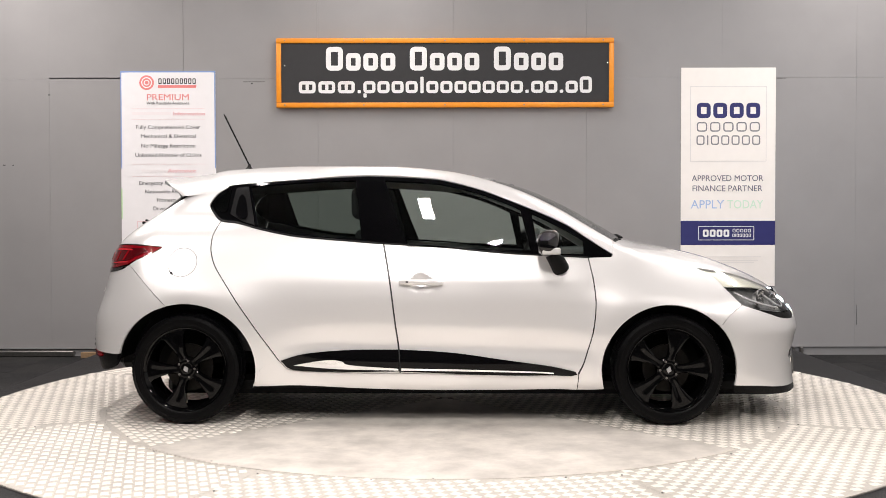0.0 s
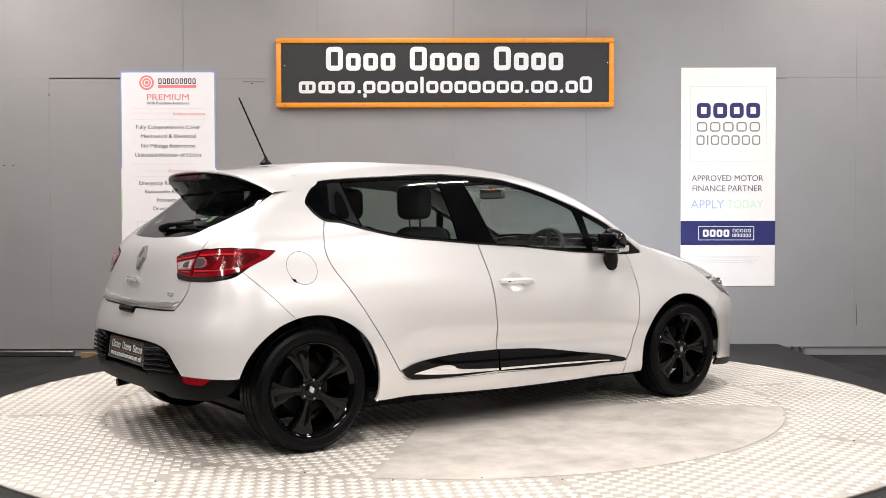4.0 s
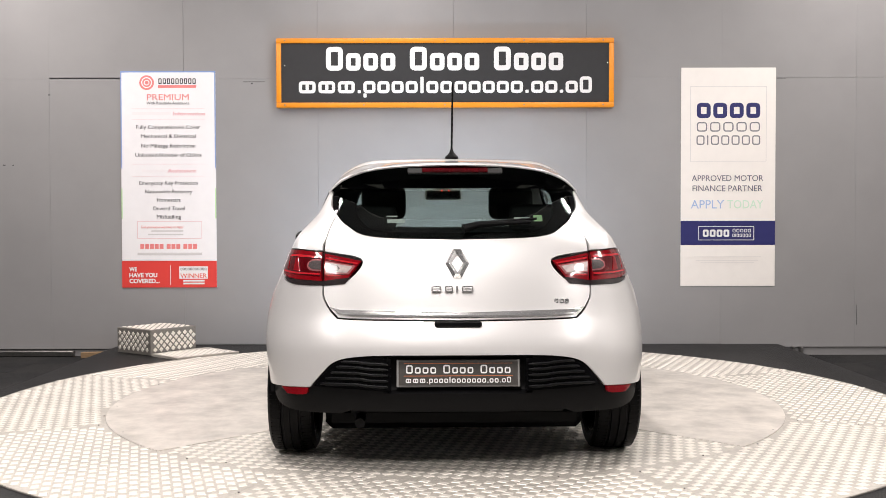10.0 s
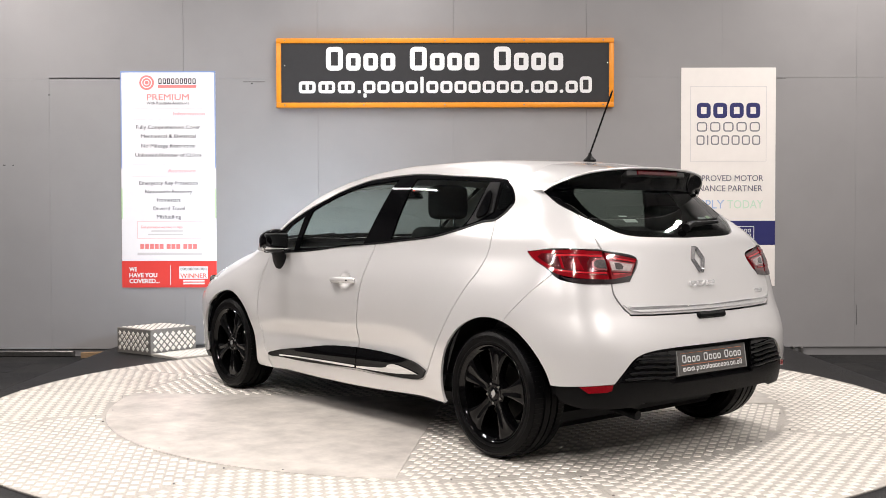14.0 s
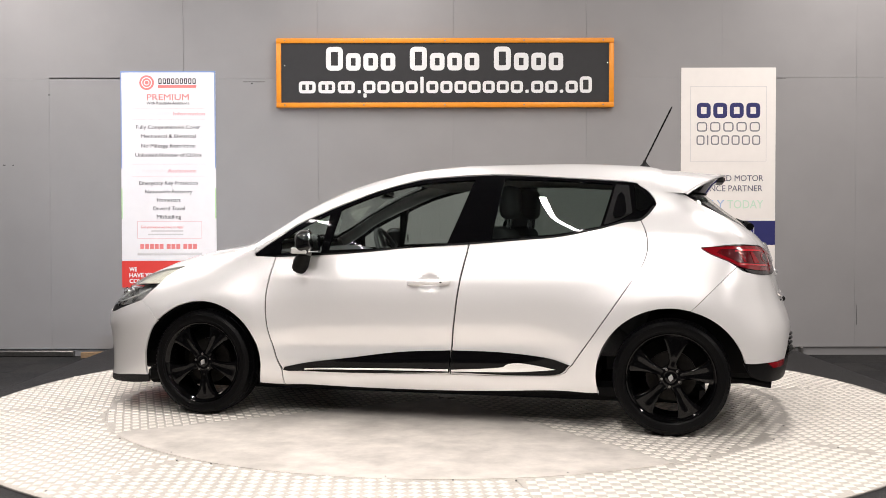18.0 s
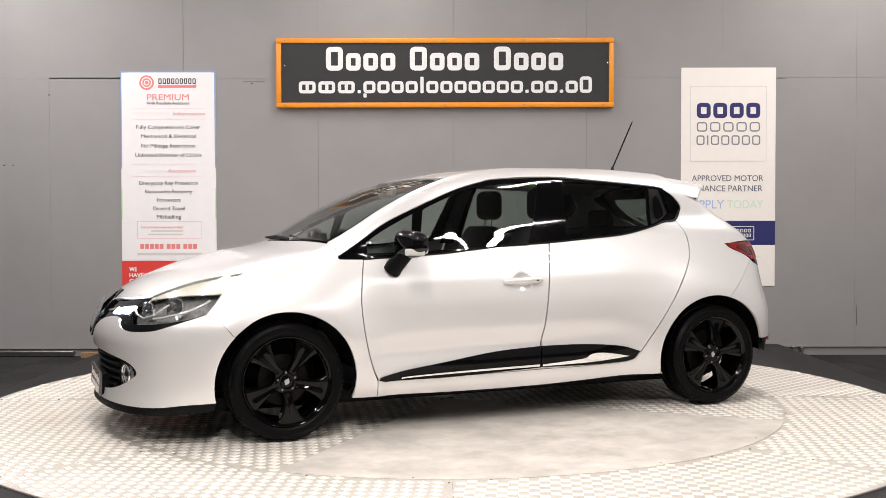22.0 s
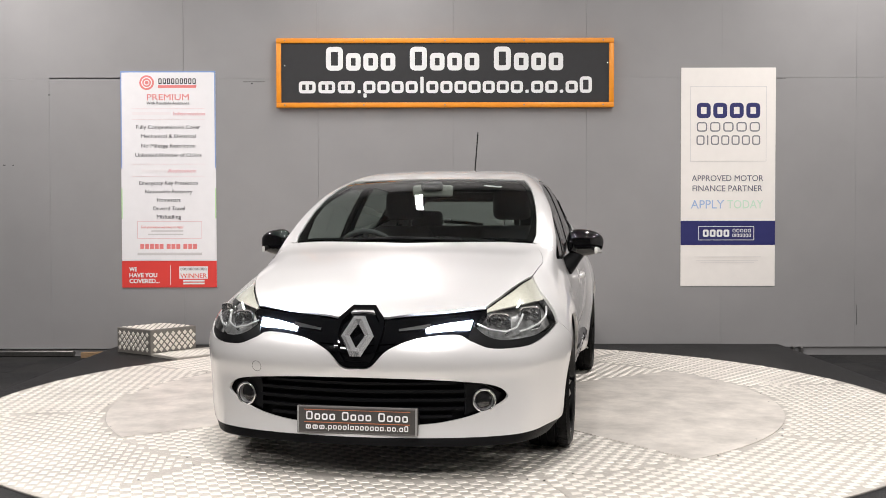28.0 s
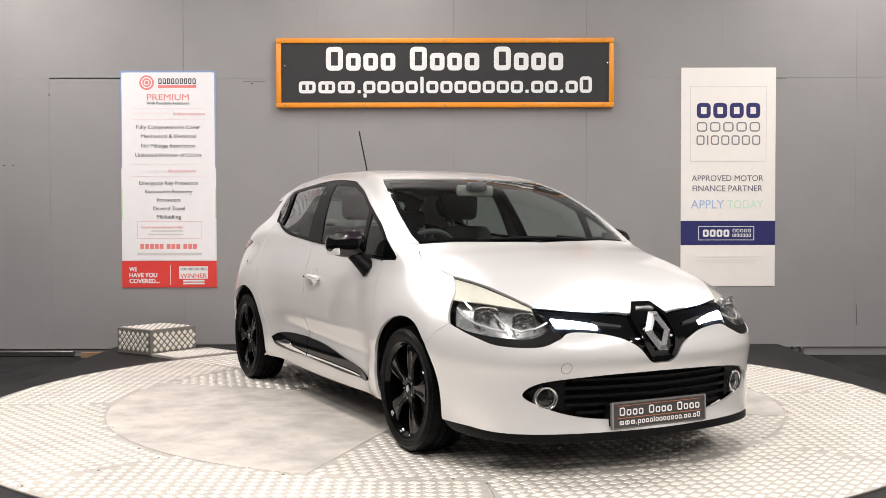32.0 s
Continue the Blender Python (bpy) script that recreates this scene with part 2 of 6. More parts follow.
def block_word(name, pattern, x0, x1, z, cap, mat, parent, y, depth=0.0012, fill=0.76, weight=0.17):
    """A brand's word as plain rounded frames: A tall, x low, w low and wide, d low with a tail, l tall and thin, . a dot."""
    units = {"A": 1.05, "x": 0.9, "w": 1.25, "d": 0.9, "l": 0.42, ".": 0.4, " ": 0.6, "k": 0.9}
    total = sum(units[c] for c in pattern)
    u = (x1 - x0) / total
    x, st = x0, cap * weight
    for c in pattern:
        wd = units[c] * u
        a, b = x + wd * (1 - fill) / 2, x + wd * (1 + fill) / 2
        low = cap * 0.74
        if c in "l.":
            a, b = (a + b - st) / 2, (a + b + st) / 2
        rects = [] if c == " " else [(a, b, 0, {"A": cap, "l": cap, "k": cap, ".": st}.get(c, low))]
        if c == "w":
            rects.append(((a + b - st) / 2, (a + b + st) / 2, st + 0.0005, low * 0.82))
        if c == "d":
            rects.append((a, a + st, -cap * 0.26, -0.001))
        for p, q, r, t in rects:
            link_mesh(name, frame_shape(p, q, z + r, z + t, st, depth, y), mat, parent)
        x += wd


def bar(name, x0, x1, z0, z1, y, mat, parent, depth=0.001, label=""):
    return link_mesh(name, box(x0, x1, y, y + depth, z0, z1), mat, parent, label)


SEAM_GREY = material("filled_board_seam", (0.26, 0.255, 0.256), 0.9)
# Pale stand-in for unknown brightness on the right, bounced from the unseen wall.
WALL_PALE = material("pale_bounce_paint", (0.72, 0.715, 0.70), 0.7, 0, 0, 6, 0.06, stain=0.1)
CEIL_PAINT = material("grey_ceiling_paint", (0.24, 0.238, 0.235), 0.9, 0, 0, 5, 0.08)
SCUFF = material("black_scuff", (0.012, 0.012, 0.012), 0.8)
GREY_PRINT = material("soft_black_print", (0.075, 0.075, 0.085), 0.5)
MID_PRINT = material("mid_grey_print", (0.20, 0.20, 0.22), 0.5)
NAVY_PRINT = material("soft_navy_print", (0.12, 0.12, 0.17), 0.5)
FAINT_GREY = material("faint_grey_print", (0.74, 0.71, 0.69), 0.5)
FAINT_PRINT = material("faint_pink_print", (0.85, 0.80, 0.81), 0.5)
ROSE_PRINT = material("rose_print", (0.80, 0.36, 0.40), 0.5)
# ---- the room ----
WALL_Y, FLOOR_Z, DECK_Z = 2.86, -0.11, -0.008


def build_room():
    wall = tagged(link_mesh("wall_north", box(-6.5, 6.5, WALL_Y + 0.02, WALL_Y + 0.12, FLOOR_Z, CEIL), SEAM_GREY), "grey painted boarded back wall", "wall", kind="structure")
    seams = [-6.5, -5.93, -4.73, -3.53, -2.33, -1.13, 0.08, 1.265, 2.472, 3.67, 4.87, 6.07, 6.5]
    for a, b in zip(seams, seams[1:]):
        low = -0.045 if a < -2.9 else (-0.035 if b > 2.5 else DECK_Z + 0.002)
        for z0, z1 in ((low, 2.3704), (2.3712, CEIL - 0.01)):
            lean = random.uniform(-0.0005, 0.0005)
            if z0 > 2 and a < -3.4 and b > -3.4:
                lean, z0 = -0.004, 2.382
            p = link_mesh("wall_panel", box(a + 0.0004, b - 0.0004, WALL_Y + lean, WALL_Y + 0.018, z0, z1, 0.0009), WALL, wall)
    for mx, mz, mw, mh in ((-3.53, 2.23, 0.010, 0.004), (-3.94, 1.605, 0.010, 0.004), (-3.86, 1.605, 0.008, 0.004), (-1.70, 2.343, 0.10, 0.0022), (-1.72, 2.328, 0.007, 0.004), (2.99, 2.366, 0.05, 0.0018), (3.69, 0.25, 0.0015, 0.09)):
        link_mesh("wall_mark", box(mx - mw, mx + mw, WALL_Y - 0.003, WALL_Y + 0.001, mz - mh, mz + mh, 0.001), SCUFF, wall)
    tagged(link_mesh("wall_south", box(-6.5, 6.5, -10.1, -10.0, FLOOR_Z, CEIL), WALL_DARK), "dark painted wall behind the camera", "wall", kind="structure")
    # Neither side wall is seen; east is paler to brighten the car and glass.
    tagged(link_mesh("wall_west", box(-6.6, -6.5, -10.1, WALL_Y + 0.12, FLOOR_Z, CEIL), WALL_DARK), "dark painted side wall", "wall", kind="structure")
    tagged(link_mesh("wall_east", box(6.5, 6.6, -10.1, WALL_Y + 0.12, FLOOR_Z, CEIL), WALL_PALE), "unseen side wall made pale to bounce light", "wall", kind="structure")
    tagged(link_mesh("ceiling", box(-6.6, 6.6, -10.1, WALL_Y + 0.12, CEIL, CEIL + 0.1), CEIL_PAINT), "grey painted ceiling", "ceiling", kind="structure")
    floor = tagged(link_mesh("floor", box(-6.6, 6.6, -10.1, WALL_Y + 0.12, FLOOR_Z - 0.1, FLOOR_Z - 0.004), TILE_BLACK), "black carpet tile floor", "floor", kind="structure")
    tiles = []
    for mat in (TILE_BLACK, TILE_GREY):
        bm = box(-0.249, 0.249, -0.249, 0.249, -0.006, 0, 0.002)
        me = bpy.data.meshes.new("floor_tile")
        bm.to_mesh(me)
        bm.free()
        me.materials.append(mat)
        tiles.append(me)
    for side in (-1, 1):
        for i in range(5):
            for j in range(9):
                o = new("floor_tile", tiles[(i + j) % 2])
                o.parent = floor
                o.location = (side * (3.25 + 0.5 * i), WALL_Y - 0.25 - 0.5 * j, FLOOR_Z + random.uniform(0, 0.0015))
                o.rotation_euler.z = (i + j) % 2 * math.pi / 2
    deck = empty("platform")
    tagged(deck, "low black rubber platform round the turntable", "platform", kind="structure")
    part("deck", box(-2.915, 2.985, -6.0, WALL_Y - 0.004, FLOOR_Z + 0.002, DECK_Z, 0.004), DECK_BLACK, deck)


build_room()


def build_sign():
    sg = tagged(empty("wall_sign", Matrix.Translation((0.004, WALL_Y, 2.413))), "slate grey dealer sign board with orange frame", "sign")
    part("board", box(-1.47, 1.47, -0.05, -0.004, -0.285, 0.285, 0.002), SIGN_GREY, sg)
    for x0, x1, z0, z1 in ((-1.497, 1.497, 0.262, 0.306), (-1.497, 1.497, -0.306, -0.262), (-1.497, -1.453, -0.262, 0.262), (1.453, 1.497, -0.262, 0.262)):
        part("frame_bar", box(x0, x1, -0.062, -0.002, z0, z1, 0.006, seg=2), SIGN_ORANGE, sg, "orange frame bar")
    for x in (-1.42, -0.72, 0.0, 0.70, 1.40):
        for z in (0.284, -0.284):
            b = lathe([(-0.066, 0.0008), (-0.066, 0.006), (-0.060, 0.007)], 10)
            for v in b.verts:
                v.co += Vector((x, 0, z))
            part("screw", b, STEEL, sg)
    for x, z in ((-1.42, 0.06), (1.44, 0.085)):
        b = lathe([(-0.056, 0.0008), (-0.055, 0.008), (-0.05, 0.01)], 12)
        for v in b.verts:
            v.co += Vector((x, 0, z))
        part("fixing", b, CHROME, sg)
    block_word("lettering", "Axxx Axxx Axxx", -1.07, 1.06, 0.02, 0.21, WHITE_PRINT, sg, -0.0525, 0.004, 0.84, 0.21)
    block_word("web_lettering", "www.dxxxlxxxxxxx.xx.xk", -1.31, 1.31, -0.18, 0.145, WHITE_PRINT, sg, -0.0525, 0.004, 0.86, 0.20)


def sheet(w, h, y, bulge, mat, parent, name, r=0.0, label=""):
    """A hanging sheet that bows a little away from the wall."""
    bm = bmesh.new()
    nx, nz = 10, 22
    grid = [[bm.verts.new((-w / 2 + w * i / nx, y - bulge * math.sin(math.pi * i / nx) * (0.5 + 0.5 * math.sin(2.2 * j / nz + 0.3)), -h / 2 + h * j / nz)) for i in range(nx + 1)] for j in range(nz + 1)]
    for j in range(nz):
        for i in range(nx):
            bm.faces.new((grid[j][i], grid[j][i + 1], grid[j + 1][i + 1], grid[j + 1][i]))
    back = bmesh.ops.extrude_face_region(bm, geom=list(bm.faces))
    for v in back["geom"]:
        if isinstance(v, bmesh.types.BMVert):
            v.co.y += 0.003
    bmesh.ops.recalc_face_normals(bm, faces=bm.faces)
    return link_mesh(name, bm, mat, parent, label, 40)


def build_posters():
    # warranty poster: x from -0.42 to 0.42, z from -0.965 to 0.965 round its middle
    po = tagged(empty("warranty_poster", Matrix.Translation((-2.468, WALL_Y, 1.474))), "white warranty poster with red foot on the grey wall", "poster")
    part("backing", box(-0.424, 0.424, -0.007, -0.001, -0.966, 0.966, 0.002), POSTER_WHITE, po)
    bar("blue_border", -0.424, 0.424, 0.952, 0.966, -0.0085, BLUE_EDGE, po)
    for s in (-1, 1):
        bar("side_border", min(s * 0.424, s * 0.414), max(s * 0.424, s * 0.414), 0.1, 0.952, -0.0085, BLUE_EDGE, po)
        bar("green_border", min(s * 0.424, s * 0.414), max(s * 0.424, s * 0.414), -0.35, -0.08, -0.0085, GREEN_EDGE, po)
    shape_part("white_panel", round_rect(-0.414, 0.414, -0.722, 0.953, 0.03), 0.001, POSTER_WHITE, po, -0.0092)
    bar("red_foot", -0.424, 0.424, -0.966, -0.728, -0.0085, RED_PRINT, po)
    y = -0.0106
    k = 0.00503      # metres to one unit of the print's grid

    def put(words, px, py, wide, cap, mat, bold=0.0, align="CENTER", name="lettering"):
        text_part(name, words, cap * k, (px - 299.5) * k, (315.5 - py) * k, y, mat, po, align, bold, wide=wide * k if wide else None)

    # emblem and maker's name as plain shapes
    for r, m in ((13, CORAL), (9.6, POSTER_WHITE), (7.8, CORAL), (5, POSTER_WHITE), (3.4, CORAL)):
        n = 28
        ring = [((262 - 299.5 + r * math.cos(2 * math.pi * i / n)) * k, (315.5 - 144 + r * math.sin(2 * math.pi * i / n)) * k) for i in range(n)]
        shape_part("emblem_disc", ring, 0.0006, m, po, y - 0.0004 * (14 - r) / 4)
    block_word("maker_name", "AAAAAAAAA", (282 - 299.5) * k, (350 - 299.5) * k, (315.5 - 146.5) * k, 10 * k, DARK_PRINT, po, y, 0.0006)
    bar("maker_bar", (282 - 299.5) * k, (350 - 299.5) * k, (315.5 - 153.5) * k, (315.5 - 148.5) * k, y, CORAL, po)
    put("PREMIUM", 299.5, 175, 74, 11, CORAL)
    put("With Roadside Assistance", 299.5, 182.5, 76, 5, DARK_PRINT)
    put("Information", 337, 202, 56, 6.5, ROSE_PRINT)
    bar("faint_line_of_print", (236 - 299.5) * k, (304 - 299.5) * k, (315.5 - 201) * k, (315.5 - 196) * k, y, FAINT_PRINT, po)
    for py in (190, 208.5, 288, 309.5):
        bar("rule", (235 - 299.5) * k, (364 - 299.5) * k, (315.5 - py - 0.4) * k, (315.5 - py) * k, y, PALE_PINK, po)
    for words, py, wide in (("Fully Comprehensive Cover", 226, 114), ("Mechanical & Electrical", 242, 97), ("No Mileage Restriction", 259, 96), ("Unlimited Number of Claims", 275.5, 117)):
        put(words, 299.5, py, wide, 7, GREY_PRINT)
    put("Assistance", 323, 303, 50, 6.5, ROSE_PRINT)
    put("Roadside", 274, 303, 42, 6.5, FAINT_PRINT)
    for words, py, wide in (("Emergency Key Protection", 325, 104), ("Nationwide Recovery", 340, 84), ("Homestart", 355, 42), ("Onward Travel", 370, 57), ("Misfuelling", 385, 43)):
        put(words, 299.5, py, wide, 7, GREY_PRINT)
    # framed note with unreadable print
    for x0, x1, z0, z1 in ((243, 358, 389.5, 390.2), (243, 358, 419.8, 420.5), (243, 243.6, 390.2, 419.8), (357.4, 358, 390.2, 419.8)):
        bar("note_frame", (x0 - 299.5) * k, (x1 - 299.5) * k, (315.5 - z1) * k, (315.5 - z0) * k, y, PALE_PINK, po)
    put("Did you know we have an App?", 287.5, 402, 75, 4.6, CORAL)
    for py, x0, x1, m in ((407, 268, 325, PALE_PRINT), (413, 262, 325, PALE_PRINT)):
        bar("line_of_print", (x0 - 299.5) * k, (x1 - 299.5) * k, (315.5 - py - 1.2) * k, (315.5 - py + 1.2) * k, y, m, po)
    x = 248.0
    for wd in (7, 7, 7, 7, 7, -4, 7, 7, 7, -4, 7, 7, 7):
        if wd > 0:
            bar("digit_bar", (x - 299.5) * k, (x + wd - 299.5) * k, (315.5 - 439) * k, (315.5 - 430) * k, y, CORAL, po)
            x += wd + 1.6
        else:
            x -= wd
    bar("faint_line_of_print", (243 - 299.5) * k, (358 - 299.5) * k, (315.5 - 450) * k, (315.5 - 445.5) * k, y, PALE_PRINT, po)
    for words, py, wide in (("WE", 478.5, 14), ("HAVE YOU", 489, 50), ("COVERED...", 499.5, 54)):
        put(words, 228, py, wide, 7.2, WHITE_PRINT, 0.002, "LEFT")
    bar("divider", (301 - 299.5) * k, (302 - 299.5) * k, (315.5 - 503) * k, (315.5 - 468) * k, y, WHITE_PRINT, po)
    bar("award_box", (317 - 299.5) * k, (368 - 299.5) * k, (315.5 - 492) * k, (315.5 - 470) * k, y, POSTER_WHITE, po)
    y -= 0.0012
    block_word("award_name", "AAAAAAAAAAA", (319 - 299.5) * k, (366 - 299.5) * k, (315.5 - 477) * k, 4.5 * k, DARK_PRINT, po, y, 0.0006)
    put("WINNER", 342.5, 490.5, 47, 8, RED_PRINT)
    for py in (497, 502):
        bar("line_of_print", (324 - 299.5) * k, (362 - 299.5) * k, (315.5 - py) * k, (315.5 - py + 3) * k, y, WHITE_PRINT, po)

    # finance banner: x from -0.422 to 0.422, z from -0.975 to 0.975
    ba = tagged(empty("finance_banner", Matrix.Translation((2.53, WALL_Y, 1.486))), "warm white finance banner with navy band on the grey wall", "banner")
    part("cloth", box(-0.422, 0.422, -0.006, -0.001, -0.974, 0.974, 0.002), BANNER_CREAM, ba)
    y = -0.0072
    po = ba

    def put2(words, px, py, wide, cap, mat, bold=0.0):
        text_part("lettering", words, cap * k, (px - 1288.5) * k, (315.5 - py) * k, y, mat, ba, "CENTER", bold, wide=wide * k)

    for x0, x1, z0, z1 in ((1221, 1356, 155, 155.7), (1221, 1356, 287, 287.7), (1221, 1221.7, 155.7, 287), (1355.3, 1356, 155.7, 287)):
        bar("thin_frame", (x0 - 1288.5) * k, (x1 - 1288.5) * k, (315.5 - z1) * k, (315.5 - z0) * k, y, PALE_PRINT, ba)
    block_word("maker_name", "AAAA", 0 + (1230 - 1288.5) * k, (1347 - 1288.5) * k, (315.5 - 211) * k, 27 * k, NAVY, ba, y, 0.0008, 0.84, 0.27)
    block_word("maker_name", "AAAAA", (1230 - 1288.5) * k, (1347 - 1288.5) * k, (315.5 - 235) * k, 17 * k, MID_PRINT, ba, y, 0.0008, 0.78, 0.13)
    block_word("maker_name", "AlAAAAA", (1230 - 1288.5) * k, (1347 - 1288.5) * k, (315.5 - 258.5) * k, 17 * k, MID_PRINT, ba, y, 0.0008, 0.78, 0.13)
    put2("APPROVED MOTOR", 1287.5, 322.5, 127, 10.5, NAVY_PRINT)
    put2("FINANCE PARTNER", 1287.5, 340.5, 124, 10.5, NAVY_PRINT)
    put2("APPLY", 1252, 371, 59, 15, SKY_PRINT)
    put2("TODAY", 1319, 371, 64, 15, MINT_PRINT)
    bar("navy_band", -0.422, 0.422, (315.5 - 436) * k, (315.5 - 393) * k, y, NAVY, ba)
    y = -0.0092
    for x0, x1, z0, z1 in ((1236, 1335, 402.5, 403.5), (1236, 1335, 426.5, 427.5), (1236, 1237, 403.5, 426.5), (1334, 1335, 403.5, 426.5)):
        bar("band_frame", (x0 - 1288.5) * k, (x1 - 1288.5) * k, (315.5 - z1) * k, (315.5 - z0) * k, y, WHITE_PRINT, ba)
    block_word("band_name", "AAAA", (1243 - 1288.5) * k, (1292 - 1288.5) * k, (315.5 - 421.5) * k, 13 * k, WHITE_PRINT, ba, y, 0.0006, 0.84, 0.27)
    block_word("band_name", "AAAAA", (1296 - 1288.5) * k, (1330 - 1288.5) * k, (315.5 - 413.5) * k, 6 * k, WHITE_PRINT, ba, y, 0.0006)
    block_word("band_name", "AlAAAAA", (1296 - 1288.5) * k, (1330 - 1288.5) * k, (315.5 - 422) * k, 6 * k, WHITE_PRINT, ba, y, 0.0006)
    for py, a, b in ((457, 1228, 1348), (463.5, 1232, 1342), (467.5, 1240, 1335)):
        bar("line_of_small_print", (a - 1288.5) * k, (b - 1288.5) * k, (315.5 - py - 0.5) * k, (315.5 - py + 0.5) * k, y, FAINT_GREY, ba)


build_sign()
build_posters()

# ---- the turntable ----
DISC_R, INNER_R = 2.77, 1.99
SEAMS = [22.5 + 45 * i for i in range(8)]
# turn of the pattern, from and to degrees, inner and outer radius
TREAD_PLATES = [(a + 22.5 + (28 if i == 7 else -26 - 2 * (i % 3)), a, a + 45, INNER_R, DISC_R) for i, a in enumerate(SEAMS)] + [(31, -45, 45, 0.0, INNER_R), (31, 135, 225, 0.0, INNER_R)]
turntable = tagged(empty("turntable"), "round aluminium tread plate car turntable", "turntable")


def build_turntable():
    part("disc", lathe([(-0.012, 0.02), (-0.012, DISC_R - 0.004), (-0.006, DISC_R), (-0.0035, DISC_R), (-0.0035, 0.02)], 128, "z"), DISC_EDGE, turntable)
    for mid in (90, 270):
        pts = [(0.0, 0.0)] + [((INNER_R - 0.0006) * math.cos(radians(mid - 45 + 1.5 * i)), (INNER_R - 0.0006) * math.sin(radians(mid - 45 + 1.5 * i))) for i in range(61)]
        bm = bmesh.new()
        top = [bm.verts.new((x, y, 0.003)) for x, y in pts]
        low = [bm.verts.new((x, y, -0.0005)) for x, y in pts]
        for i in range(1, len(top) - 1):
            bm.faces.new((top[0], top[i], top[i + 1]))
        for i in range(len(top)):
            j = (i + 1) % len(top)
            bm.faces.new((top[i], low[i], low[j], top[j]))
        bmesh.ops.recalc_face_normals(bm, faces=bm.faces)
        part("flat_plate", bm, ALU_FLAT, turntable, "worn flat aluminium quarter")
    # tread plates: a thin sheet each, with raised pads like a chequerboard
    q = 0.0433
    n = int(DISC_R / q) + 3
    gi, gj = np.meshgrid(np.arange(-n, n), np.arange(-n, n), indexing="ij")
    odd = (gi + gj) % 2 == 0
    gi, gj = gi[odd] + 0.25, gj[odd] + 0.4
    rng = np.random.default_rng(8)
    for turn, a0, a1, r0, r1 in TREAD_PLATES:
        steps = int((a1 - a0) / 1.5)
        bm = bmesh.new()
        rows = []
        for rad in ((r0 + 0.0008, r1 - 0.002) if r0 else (0.06, r1 - 0.0006)):
            slack = math.degrees(0.0009 / rad)
            rows.append([(rad * math.cos(radians(a0 + slack + (a1 - a0 - 2 * slack) * i / steps)), rad * math.sin(radians(a0 + slack + (a1 - a0 - 2 * slack) * i / steps))) for i in range(steps + 1)])
        top = [[bm.verts.new((x, y, 0.0006)) for x, y in row] for row in rows]
        for i in range(steps):
            bm.faces.new((top[0][i], top[1][i], top[1][i + 1], top[0][i + 1]))
        rim = top[0][::-1] + top[1]
        low = [bm.verts.new((v.co.x, v.co.y, -0.004)) for v in rim]
        for i in range(len(rim)):
            j = (i + 1) % len(rim)
            bm.faces.new((rim[i], low[i], low[j], rim[j]))
        bmesh.ops.recalc_face_normals(bm, faces=bm.faces)
        plate = part("tread_plate", bm, ALU, turntable, "aluminium tread plate sector")
        c, s_ = math.cos(radians(turn)), math.sin(radians(turn))
        x, y = gi * q * c - gj * q * s_, gi * q * s_ + gj * q * c
        r = np.hypot(x, y)
        a = np.degrees(np.arctan2(y, x))
        edge = np.degrees(0.016 / np.maximum(r, 0.05))
        keep = (r > r0 + 0.016) & (r < r1 - 0.020) & (((a - a0 - edge) % 360) < (a1 - a0 - 2 * edge))
        x, y = x[keep], y[keep]
        high = 0.0024 + 0.0006 * rng.random(len(x))
        vs = []
        for half, z in ((1.0, 0.0), (0.86, 1.0)):
            for l, w in ((-1, -1), (1, -1), (1, 1), (-1, 1)):
                l, w = l * half * 0.0168, w * half * 0.0218
                vs.append(np.stack([x + l * c - w * s_, y + l * s_ + w * c, 0.0007 + z * high], -1))
        base = 8 * np.arange(len(x))
        faces = []
        for f in ((0, 1, 5, 4), (1, 2, 6, 5), (2, 3, 7, 6), (3, 0, 4, 7), (4, 5, 6, 7)):
            faces.extend(np.stack([base + m for m in f], -1).tolist())
        me = bpy.data.meshes.new("treads")
        me.from_pydata(np.stack(vs, 1).reshape(-1, 3).tolist(), [], faces)
        ob = link_data("treads", me, ALU_TREAD, plate, "raised bright tread pads")
        ob["kind"] = "stuff"
    # small screw heads along the seams
    bm = bmesh.new()
    spots = [(rr, a) for a in SEAMS for rr in (2.05, 2.36, 2.71)] + [(INNER_R + (0.022 if k % 2 else -0.022), 15 * k + 2 + 5 * math.sin(k * 2.3)) for k in range(24)]
    for rr, a in spots:
        cx, cy = rr * math.cos(radians(a)) + 0.012, rr * math.sin(radians(a)) - 0.01
        ring = [bm.verts.new((cx + 0.0045 * math.cos(k * math.pi / 4), cy + 0.0045 * math.sin(k * math.pi / 4), 0.0046)) for k in range(8)]
        foot = [bm.verts.new((v.co.x, v.co.y, 0.0)) for v in ring]
        bm.faces.new(ring)
        for k in range(8):
            bm.faces.new((ring[k], foot[k], foot[(k + 1) % 8], ring[(k + 1) % 8]))
    bmesh.ops.recalc_face_normals(bm, faces=bm.faces)
    ob = part("screws", bm, STEEL, turntable, "small dark screw heads along the seams")
    ob["kind"] = "stuff"


build_turntable()


